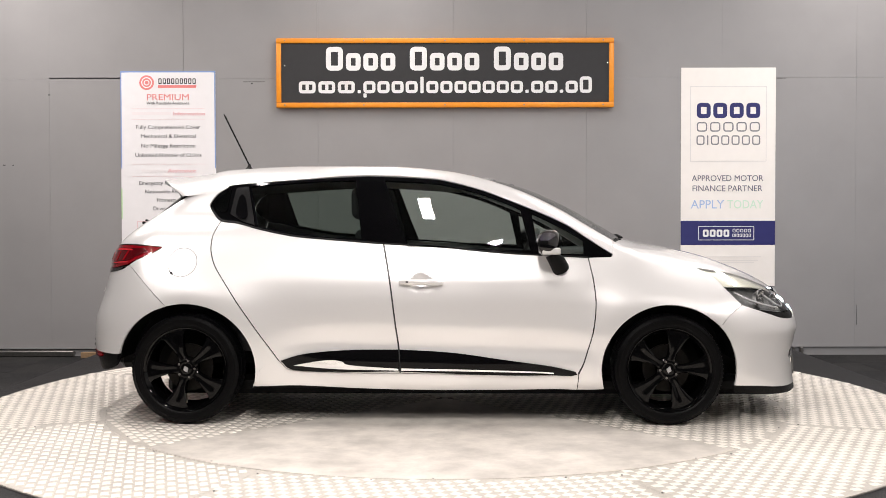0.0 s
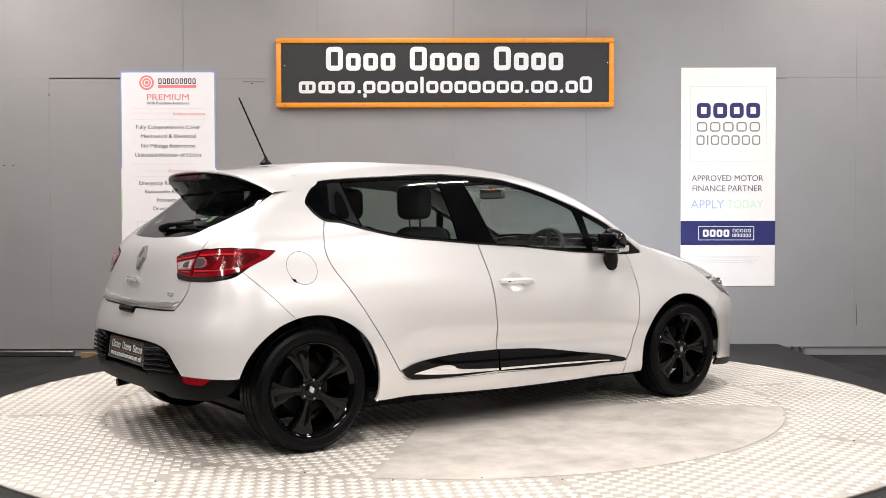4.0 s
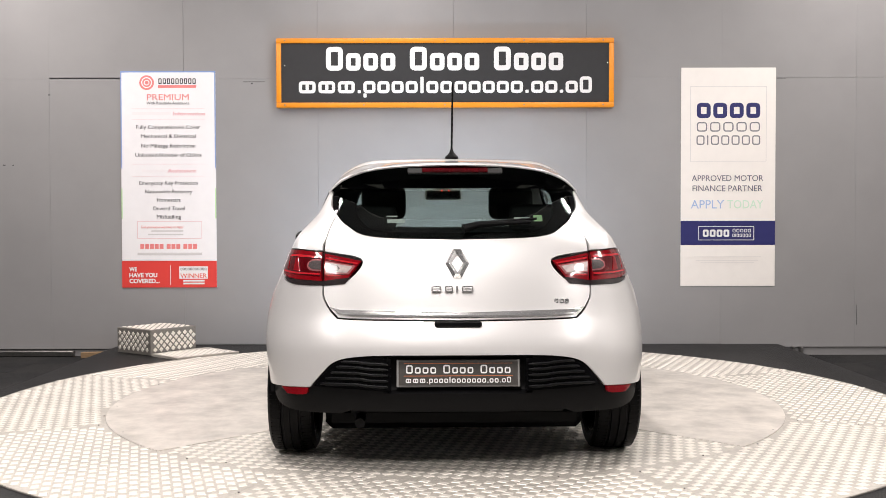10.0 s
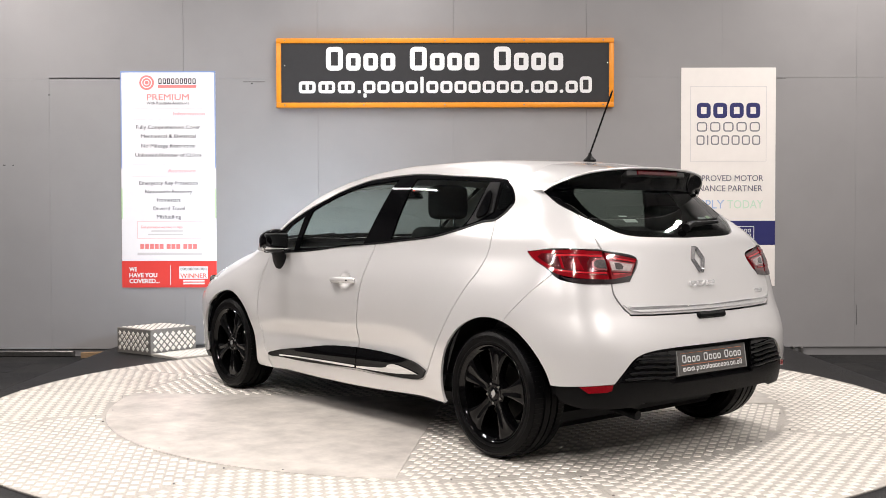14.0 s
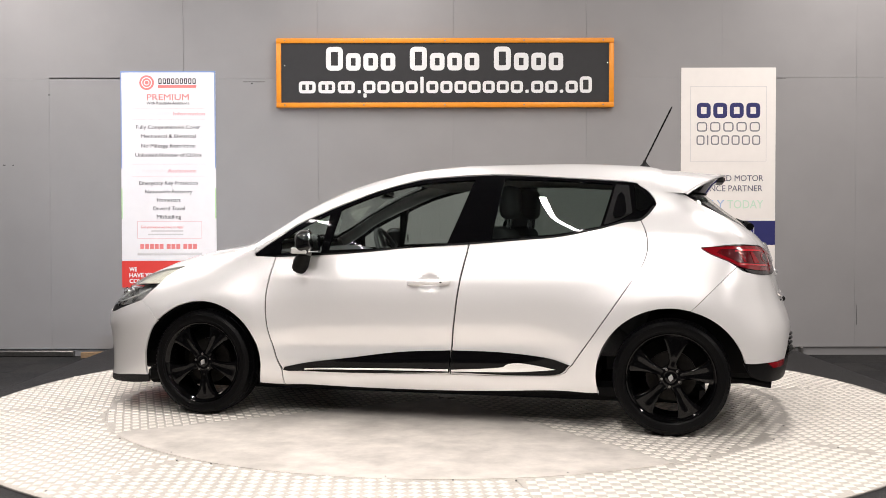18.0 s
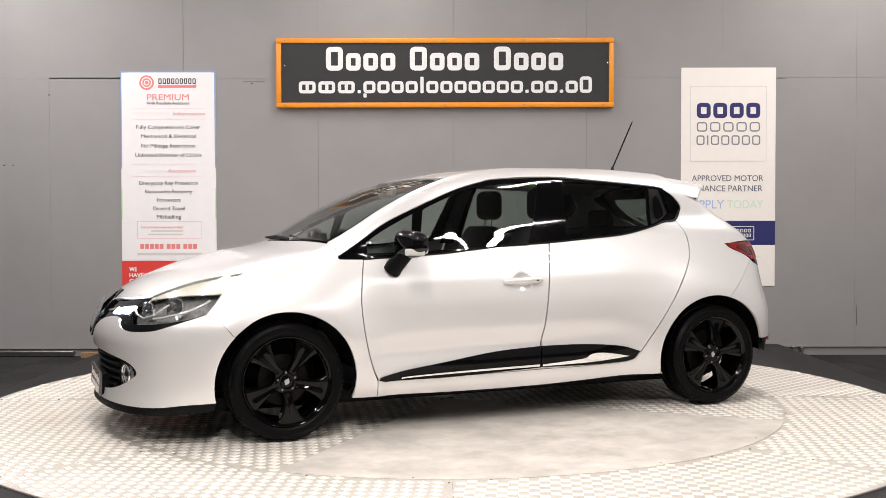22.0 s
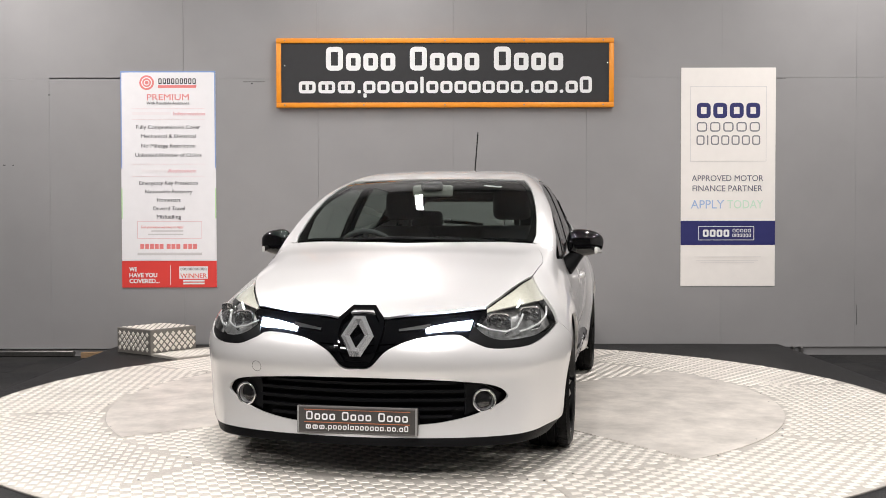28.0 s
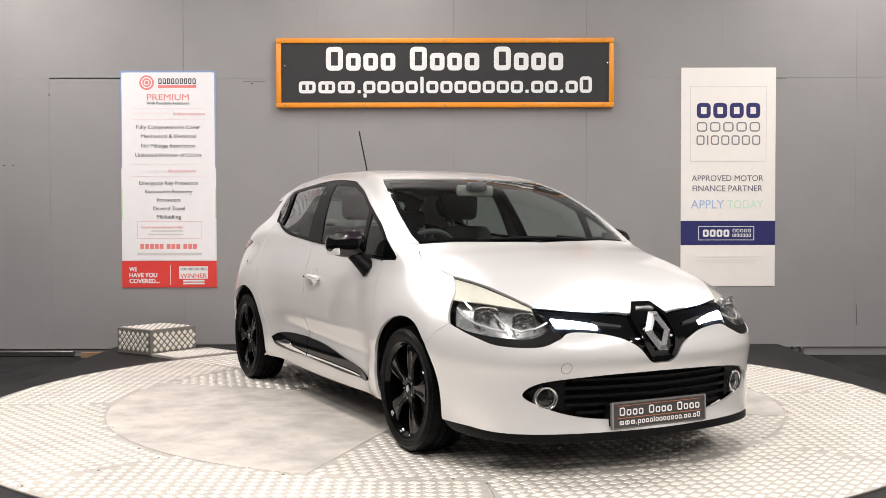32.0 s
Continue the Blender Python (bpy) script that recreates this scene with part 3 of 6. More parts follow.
def build_step_box():
    bx = tagged(empty("step_box", pose(-2.42, 2.081, DECK_Z, 0, 0, 53.2)), "small chequer plate aluminium box step on the platform", "box")
    w, d, h = 0.47, 0.45, 0.212
    part("body", box(0, w, 0, d, 0.0, h, 0.004), BOX_ALU, bx)

    def bars(name, origin, u, v, wn, hn, nrm, owner=None, turn=0.0, inside=None):
        verts, faces = [], []
        u, v, nrm, origin = Vector(u), Vector(v), Vector(nrm), Vector(origin)
        q, c, s_ = 0.0306, math.cos(turn), math.sin(turn)
        n = int(1.5 * max(wn, hn) / q)
        for i in range(-n, n):
            for j in range(-n, n):
                if (i + j) % 2:
                    continue
                ox, oy = (i + 0.5) * q * c - (j + 0.5) * q * s_, (i + 0.5) * q * s_ + (j + 0.5) * q * c
                if not (inside(ox, oy) if inside else 0.026 < ox < wn - 0.02 and 0.026 < oy < hn - 0.02):
                    continue
                n0 = len(verts)
                for half, z in ((0.0225, 0.0), (0.0185, 0.0028)):
                    for l, t in ((half, 0), (0, half), (-half, 0), (0, -half)):
                        verts.append(origin + u * (ox + l * c - t * s_) + v * (oy + l * s_ + t * c) + nrm * (z + 0.0004))
                faces.extend([(n0 + 4, n0 + 5, n0 + 6, n0 + 7)] + [(n0 + k, n0 + (k + 1) % 4, n0 + 4 + (k + 1) % 4, n0 + 4 + k) for k in range(4)])
        me = bpy.data.meshes.new(name)
        me.from_pydata(verts, [], faces)
        link_data(name, me, ALU_TREAD, owner or bx)["kind"] = "stuff"

    bars("side_treads", (0, 0, 0), (1, 0, 0), (0, 0, 1), w, h, (0, -1, 0))
    bars("end_treads", (0, 0, 0), (0, 1, 0), (0, 0, 1), d, h, (-1, 0, 0))
    bars("top_treads", (0, 0, h), (1, 0, 0), (0, 1, 0), w, d, (0, 0, 1))
    # ramp plate between the box and the turntable
    rp = tagged(empty("bridge_plate", Matrix.Translation((0, 0, DECK_Z))), "flat tread plate leading from the box to the turntable", "plate")
    bm = bmesh.new()
    out = [(-2.41, 2.07), (-2.13, 1.81), (-1.72, 2.22), (-2.05, 2.52), (-2.13, 2.46)]
    top = [bm.verts.new((x, y, 0.02)) for x, y in out]
    low = [bm.verts.new((x, y, 0.001)) for x, y in out]
    bm.faces.new(top)
    for i in range(len(top)):
        bm.faces.new((top[i], low[i], low[(i + 1) % len(top)], top[(i + 1) % len(top)]))
    bmesh.ops.recalc_face_normals(bm, faces=bm.faces)
    plate = part("plate", bm, ALU, rp)
    turn = math.atan2(0.41, 0.41)
    inside = lambda x, y: all((out[(i + 1) % 5][0] - out[i][0]) * (y - out[i][1]) - (out[(i + 1) % 5][1] - out[i][1]) * (x - out[i][0]) > 0.012 for i in range(5))
    bars("treads", (0, 0, 0.02), (1, 0, 0), (0, 1, 0), 2.6, 2.6, (0, 0, 1), plate, turn, inside)


build_step_box()


def build_clutter():
    st = tagged(link_mesh("metal_strip", box(-6.0, -3.32, WALL_Y - 0.07, WALL_Y - 0.006, FLOOR_Z + 0.001, FLOOR_Z + 0.055, 0.008), STEEL), "bent bare metal strip along the foot of the wall", "metal strip")
    bm = box(-0.11, 0.11, -0.03, 0.03, 0, 0.05, 0.004)
    wd = tagged(link_mesh("wood_offcut", bm, WOODY), "bare wood offcut lying by the wall", "offcut")
    wd.matrix_world = pose(-3.12, WALL_Y - 0.10, FLOOR_Z + 0.001, 0, 0, 12)
    for x in (3.10, 3.17):
        tagged(link_mesh("bracket", box(x, x + 0.025, WALL_Y - 0.05, WALL_Y - 0.004, FLOOR_Z + 0.001, FLOOR_Z + 0.08, 0.003), STEEL), "small metal bracket under the wall panel", "bracket", "brackets under the wall")


build_clutter()

# ---- the car's shape ----


def curve(pairs):
    """A monotone cubic through the given pairs."""
    xs = np.array([p[0] for p in pairs], float)
    ys = np.array([p[1] for p in pairs], float)
    dx, dy = np.diff(xs), np.diff(ys)
    s = dy / dx
    m = np.zeros(len(xs))
    m[0], m[-1] = s[0], s[-1]
    same = s[:-1] * s[1:] > 0
    w1, w2 = 2 * dx[1:] + dx[:-1], dx[1:] + 2 * dx[:-1]
    with np.errstate(divide="ignore", invalid="ignore"):
        m[1:-1] = np.where(same, (w1 + w2) / (w1 / s[:-1] + w2 / s[1:]), 0)

    def at(v):
        v = np.asarray(v, float)
        c = np.clip(v, xs[0], xs[-1])
        i = np.clip(np.searchsorted(xs, c) - 1, 0, len(dx) - 1)
        t = (c - xs[i]) / dx[i]
        a = ys[i] * (1 + 2 * t) * (1 - t) ** 2 + ys[i + 1] * t * t * (3 - 2 * t)
        a = a + dx[i] * (m[i] * t * (1 - t) ** 2 - m[i + 1] * t * t * (1 - t))
        return a + np.where(v < xs[0], m[0] * (v - xs[0]), 0) + np.where(v > xs[-1], m[-1] * (v - xs[-1]), 0)
    return at


def ease(a, b, v):
    t = np.clip((v - a) / (b - a), 0, 1)
    return t * t * (3 - 2 * t)


def smax(a, b, r):
    h = np.maximum(r - np.abs(a - b), 0)
    return np.maximum(a, b) + h * h / (4 * r)


AXLE_F, AXLE_R, HUB_Z, TYRE_R = 1.21, -1.379, 0.292, 0.295
WIDTH = curve([(0.10, 0.70), (0.16, 0.755), (0.22, 0.79), (0.30, 0.802), (0.40, 0.812), (0.52, 0.824), (0.64, 0.826),
               (0.76, 0.812), (0.85, 0.783), (0.92, 0.755), (1.0, 0.729), (1.1, 0.697), (1.2, 0.656), (1.31, 0.602), (1.42, 0.525)])
TOP = curve([(-1.8, 1.30), (-1.6, 1.343), (-1.42, 1.374), (-1.18, 1.401), (-0.79, 1.418), (-0.3, 1.415), (0.03, 1.39), (0.25, 1.352),
             (0.48, 1.29), (0.73, 1.182), (0.94, 1.062), (1.1, 0.978), (1.32, 0.935), (1.53, 0.886), (1.74, 0.81), (1.92, 0.735), (2.1, 0.63)])
NOSE = curve([(0.08, 1.93), (0.13, 2.015), (0.17, 2.048), (0.24, 2.04), (0.32, 2.04), (0.42, 2.048), (0.50, 2.064), (0.57, 2.056), (0.64, 2.017), (0.72, 1.965), (0.85, 1.82)])
TAIL = curve([(0.14, -1.84), (0.20, -1.925), (0.28, -1.99), (0.40, -2.008), (0.53, -2.005), (0.61, -1.985), (0.68, -1.958), (0.80, -1.925), (0.90, -1.895),
              (0.96, -1.866), (1.02, -1.818), (1.08, -1.752), (1.14, -1.672), (1.26, -1.532), (1.40, -1.39)])


def half_width(x, z):
    w = WIDTH(z)
    up = ease(0.55, 0.85, z)
    w = w - 0.10 * ease(0.70, 1.65, x) * up
    w = w + 0.014 * ease(0.15, 0.5, x) * ease(1.2, 0.9, x) * ease(0.85, 1.0, z)
    w = w - 0.055 * ease(-0.55, -1.5, x) * ease(1.0, 1.15, z)
    w = w + 0.006 * np.exp(-((x + 1.45) / 0.4) ** 2) * np.exp(-((z - 0.88) / 0.16) ** 2)
    for ax in (AXLE_F, AXLE_R):
        d = np.hypot(x - ax, z - HUB_Z)
        w = w + (0.040 if ax > 0 else 0.034) * np.exp(-(np.maximum(d - 0.37, 0) / 0.16) ** 2) * ease(0.05, 0.3, z + 0.05)
    # shallow scoop that rises along the foot of the doors
    w = w - 0.019 * np.exp(-((z - 0.42 - 0.03 * (0.2 - x)) / 0.06) ** 2) * ease(-0.95, -0.5, x) * ease(0.95, 0.6, x)
    return w


def hull(x, y, z):
    """Signed value of the car's outer skin, negative inside."""
    y = np.abs(y)
    side = y - half_width(x, z)
    k = 0.06 + 0.02 * ease(1.1, 1.5, x)
    top = z - (TOP(x + 0.24 * y * y * ease(-0.3, 0.4, x)) - k * y * y)
    top = top * 0.9
    front = x - (NOSE(z) - 0.27 * y ** 2 - 0.55 * y ** 6)
    rear = TAIL(z) + (0.09 + 0.11 * ease(0.96, 1.14, z)) * y ** 2 + 0.52 * y ** 6 - x
    f = smax(side, top, 0.13 - 0.075 * ease(-0.2, 0.45, x) * ease(1.25, 0.95, x))
    f = smax(f, front * 0.95, 0.14)
    return smax(f, rear * 0.9, 0.12)


def reach(origin, way, far=3.0):
    """Distance along each ray from inside the car to its skin."""
    lo, hi = np.zeros(len(way)), np.full(len(way), far)
    for _ in range(34):
        mid = (lo + hi) / 2
        p = origin + way * mid[:, None]
        inside = hull(p[:, 0], p[:, 1], p[:, 2]) < 0
        lo, hi = np.where(inside, mid, lo), np.where(inside, hi, mid)
    return (lo + hi) / 2


# ---- panels cut from the skin ----
Z0, FX, RX = 0.78, 0.9, -0.9


def chart_point(chart, token):
    """Chart coordinates of a point named by two of its x, y, z."""
    cut = max(token.find("y", 1), token.find("z", 1))
    got = {token[0]: float(token[1:cut]), token[cut]: float(token[cut + 1:])}
    if "y" not in got:
        o, w = np.array([[got["x"], 0, got["z"]]]), np.array([[0, 1.0, 0]])
    elif "z" not in got:
        o, w = np.array([[got["x"], got["y"], 0.45]]), np.array([[0, 0, 1.0]])
    else:
        s = -1.0 if chart == "rear" or token[0] == "z" else 1.0
        o, w = np.array([[0.6 * s, got["y"], got["z"]]]), np.array([[s, 0, 0]])
    p = o[0] + w[0] * reach(o, w)[0]
    if chart == "side":
        return (p[0], math.atan2(p[2] - Z0, p[1]))
    if chart == "top":
        return (p[0], p[1])
    if chart == "front":
        return (math.atan2(p[1], p[0] - FX), p[2])
    return (math.atan2(p[1], RX - p[0]), p[2])


def outline(chart, text):
    """A closed outline through the named points; smooth but at points marked *."""
    pts, hard = [], []
    for tok in text.split():
        hard.append(tok.endswith("*"))
        pts.append(np.array(chart_point(chart, tok.rstrip("*"))))
    n, out = len(pts), []
    for i in range(n):
        p1, p2 = pts[i], pts[(i + 1) % n]
        p0 = pts[i - 1] if not hard[i] else 2 * p1 - p2
        p3 = pts[(i + 2) % n] if not hard[(i + 1) % n] else 2 * p2 - p1
        steps = max(1, int(np.hypot(*(p2 - p1)) / 0.012))
        for k in range(steps):
            t = k / steps
            out.append(0.5 * (2 * p1 + (p2 - p0) * t + (2 * p0 - 5 * p1 + 4 * p2 - p3) * t * t + (3 * p1 - p0 - 3 * p2 + p3) * t ** 3))
    out = np.array(out)
    a = out[:, 0] * np.roll(out[:, 1], -1) - out[:, 1] * np.roll(out[:, 0], -1)
    return out if a.sum() > 0 else out[::-1]


def inset(poly, d, chart="side"):
    """The outline drawn in by d, but not at the car's middle line."""
    t = np.roll(poly, -1, 0) - np.roll(poly, 1, 0)
    t = t / np.maximum(np.hypot(t[:, 0], t[:, 1]), 1e-9)[:, None]
    out = poly + d * np.stack([-t[:, 1], t[:, 0]], -1)
    k, mid = {"side": (1, math.pi / 2), "top": (1, 0.0), "front": (0, 0.0), "rear": (0, 0.0)}[chart]
    out[:, k] = np.where(np.abs(poly[:, k] - mid) < 1e-4, poly[:, k], out[:, k])
    return out


def ring_halves(outer, hole):
    """Two outlines that together make the outer one less the hole."""
    i0, i1 = int(np.argmin(hole[:, 0])), int(np.argmax(hole[:, 0]))
    near = lambda p: int(np.argmin(((outer - p) ** 2).sum(1)))
    o0, o1 = near(hole[i0]), near(hole[i1])

    def path(a, i, j):
        return np.concatenate([a[i:], a[:j + 1]]) if j < i else a[i:j + 1]
    return [np.concatenate([path(outer, o0, o1), path(hole, i0, i1)[::-1]]), np.concatenate([path(outer, o1, o0), path(hole, i1, i0)[::-1]])]


def clip_cell(poly, x0, x1, y0, y1):
    for ax, lim, sign in ((0, x0, 1), (0, x1, -1), (1, y0, 1), (1, y1, -1)):
        if not len(poly):
            return poly
        d = sign * (poly[:, ax] - lim)
        if (d >= 0).all():
            continue
        out = []
        for k in range(len(poly)):
            a, b, da, db = poly[k], poly[(k + 1) % len(poly)], d[k], d[(k + 1) % len(poly)]
            if da >= 0:
                out.append(a)
            if (da >= 0) != (db >= 0):
                out.append(a + (b - a) * (da / (da - db)))
        poly = np.array(out)
    # drop the spurs that run out along the cell's side and back
    pts, k, tries = [tuple(p) for p in poly], 0, 0
    while len(pts) > 2 and k < len(pts) and tries < 400:
        a, b, c = pts[k - 1], pts[k], pts[(k + 1) % len(pts)]
        ax, ay, bx, by = b[0] - a[0], b[1] - a[1], c[0] - b[0], c[1] - b[1]
        la, lb = math.hypot(ax, ay), math.hypot(bx, by)
        if la < 1e-7 or lb < 1e-7 or (ax * bx + ay * by < -0.999999 * la * lb):
            pts.pop(k)
            k, tries = max(0, k - 2), tries + 1
        else:
            k += 1
    return np.array(pts)


def inside_poly(poly, pts):
    x, y = pts[:, 0:1], pts[:, 1:2]
    px, py, qx, qy = poly[:, 0], poly[:, 1], np.roll(poly[:, 0], -1), np.roll(poly[:, 1], -1)
    with np.errstate(divide="ignore", invalid="ignore"):
        cross = ((py > y) != (qy > y)) & (x < (qx - px) * (y - py) / (qy - py) + px)
    return cross.sum(1) % 2 == 1


def lay(chart, uv, sink=0.0):
    """Places on the skin for chart coordinates, sunk below it by a distance."""
    u, v = uv[:, 0], uv[:, 1]
    zero = np.zeros(len(uv))
    if chart == "side":
        o, w = np.stack([u, zero, zero + Z0], -1), np.stack([zero, np.cos(v), np.sin(v)], -1)
    elif chart == "top":
        o, w = np.stack([u, v, zero + 0.45], -1), np.stack([zero, zero, zero + 1], -1)
    elif chart == "front":
        o, w = np.stack([zero + FX, zero, v], -1), np.stack([np.cos(u), np.sin(u), zero], -1)
    else:
        o, w = np.stack([zero + RX, zero, v], -1), np.stack([-np.cos(u), np.sin(u), zero], -1)
    p = o + w * reach(o, w)[:, None]
    if np.any(sink):
        e = 1e-3
        g = np.stack([hull(*(p + np.eye(3)[k] * e).T) - hull(*(p - np.eye(3)[k] * e).T) for k in range(3)], -1)
        g /= np.linalg.norm(g, axis=1)[:, None]
        if chart != "side":
            g[:, 1] = np.where(np.abs(p[:, 1]) < 1e-4, 0, g[:, 1])
        p = p - g * sink
    return p


def cut_panel(chart, polys, sink=0.0, rim=0.014, cell=(0.03, 0.03), both=False, side=1, deep=None):
    """A bmesh of the skin inside the outlines. both: with its mirror image, as one; side: +1 left or -1 right; deep(p): extra sink by place."""
    if isinstance(polys, np.ndarray):
        polys = [polys]
    keys, uvs, faces = {}, [], []

    def vid(p):
        k = (round(p[0], 5), round(p[1], 5))
        if k not in keys:
            keys[k] = len(uvs)
            uvs.append(p)
        return keys[k]

    du, dv = cell
    for poly in polys:
        dense = [poly]
        nxt = np.roll(poly, -1, 0)
        for t in np.linspace(0, 1, 9)[1:-1]:
            dense.append(poly + (nxt - poly) * t)
        dense = np.concatenate(dense)
        marked = set(zip(np.floor(dense[:, 0] / du).astype(int).tolist(), np.floor(dense[:, 1] / dv).astype(int).tolist()))
        i0, i1 = int(math.floor(poly[:, 0].min() / du)), int(math.floor(poly[:, 0].max() / du))
        j0, j1 = int(math.floor(poly[:, 1].min() / dv)), int(math.floor(poly[:, 1].max() / dv))
        cells = [(i, j) for i in range(i0, i1 + 1) for j in range(j0, j1 + 1)]
        ins = inside_poly(poly, np.array([((i + 0.5) * du, (j + 0.5) * dv) for i, j in cells]))
        for (i, j), good in zip(cells, ins):
            x0, x1, y0, y1 = i * du, (i + 1) * du, j * dv, (j + 1) * dv
            if (i, j) in marked:
                c = clip_cell(poly, x0, x1, y0, y1)
                if len(c) < 3:
                    continue
                ids = []
                for p in c:
                    k = vid(p)
                    if not ids or (ids[-1] != k and ids[0] != k):
                        if k not in ids:
                            ids.append(k)
                if len(ids) >= 3:
                    faces.append(ids)
            elif good:
                faces.append([vid((x0, y0)), vid((x1, y0)), vid((x1, y1)), vid((x0, y1))])
    uv = np.array(uvs)
    pos = lay(chart, uv, sink)
    if deep is not None:
        pos = pos - deep(pos)
    bm = bmesh.new()

    def add(sgn):
        vs = [bm.verts.new((p[0], sgn * p[1], p[2])) for p in pos]
        for f in faces:
            order = f if (sgn > 0) else f[::-1]
            try:
                bm.faces.new([vs[k] for k in order])
            except ValueError:
                pass
    add(side)
    if both:
        add(-side)
        bmesh.ops.remove_doubles(bm, verts=bm.verts, dist=0.0004)
    bmesh.ops.dissolve_degenerate(bm, edges=bm.edges, dist=0.00005)
    # make the faces look outwards
    up = sum(((f.normal.dot(Vector((f.calc_center_median().x * 0.3, f.calc_center_median().y, f.calc_center_median().z - 0.6)))) * f.calc_area() for f in bm.faces))
    if up < 0:
        bmesh.ops.reverse_faces(bm, faces=bm.faces)
    bm.normal_update()
    if rim:
        edges = [e for e in bm.edges if len(e.link_faces) == 1]
        inner = {}
        for e in edges:
            for v in e.verts:
                if v not in inner:
                    inner[v] = None
        for v in list(inner):
            inner[v] = bm.verts.new(v.co - v.normal * rim)
        for e in edges:
            a, b = e.verts
            f = e.link_faces[0]
            loop = [l for l in f.loops if l.edge == e][0]
            p, q = loop.vert, loop.link_loop_next.vert
            bm.faces.new((q, p, inner[p], inner[q]))
    return bm


def arch(ax, start, end, n=9, more=0.0):
    """Points round a wheel opening, as tokens; degrees from the front, anticlockwise as seen with the nose to the right."""
    rx, rz = (0.358, 0.351) if ax > 0 else (0.376, 0.357)
    out = []
    for i in range(n):
        a = radians(start + (end - start) * i / (n - 1))
        out.append("x%.4fz%.4f" % (ax + (rx + more) * math.cos(a), HUB_Z + (rz + more) * math.sin(a)))
    return " ".join(out)


car = tagged(empty("car"), "pearl white five-door hatchback with black alloy wheels on the turntable", "car")
GAP = 0.0032


def panel(name, chart, text, mat=PAINT, sink=0.0, gap=GAP, rim=0.014, both=False, label="", hole=None, cell=(0.03, 0.03), parent=None, smooth=28, deep=None):
    """Cuts one panel, or the same on both sides of the car."""
    poly = inset(outline(chart, text), gap, chart)
    polys = [poly] if hole is None else ring_halves(poly, outline(chart, hole))
    made = []
    for s in ((1,) if both else (1, -1)):
        bm = cut_panel(chart, polys, sink, rim, cell, both, s, deep)
        made.append(part(name, bm, mat, parent or car, label, smooth))
    return made


def dent(p):
    """Hollow behind the front door handle."""
    return np.stack([0 * p[:, 0], 0.024 * np.maximum(0, 1 - ((p[:, 0] + 0.112) / 0.056) ** 2 - ((p[:, 2] - 0.760) / 0.046) ** 2) ** 0.7, 0 * p[:, 2]], -1)


SLAT_BLACK = material("satin_black_grille", (0.0035, 0.0037, 0.0045), 0.4, 0, 0, 40, 0.2, spec=0.16)


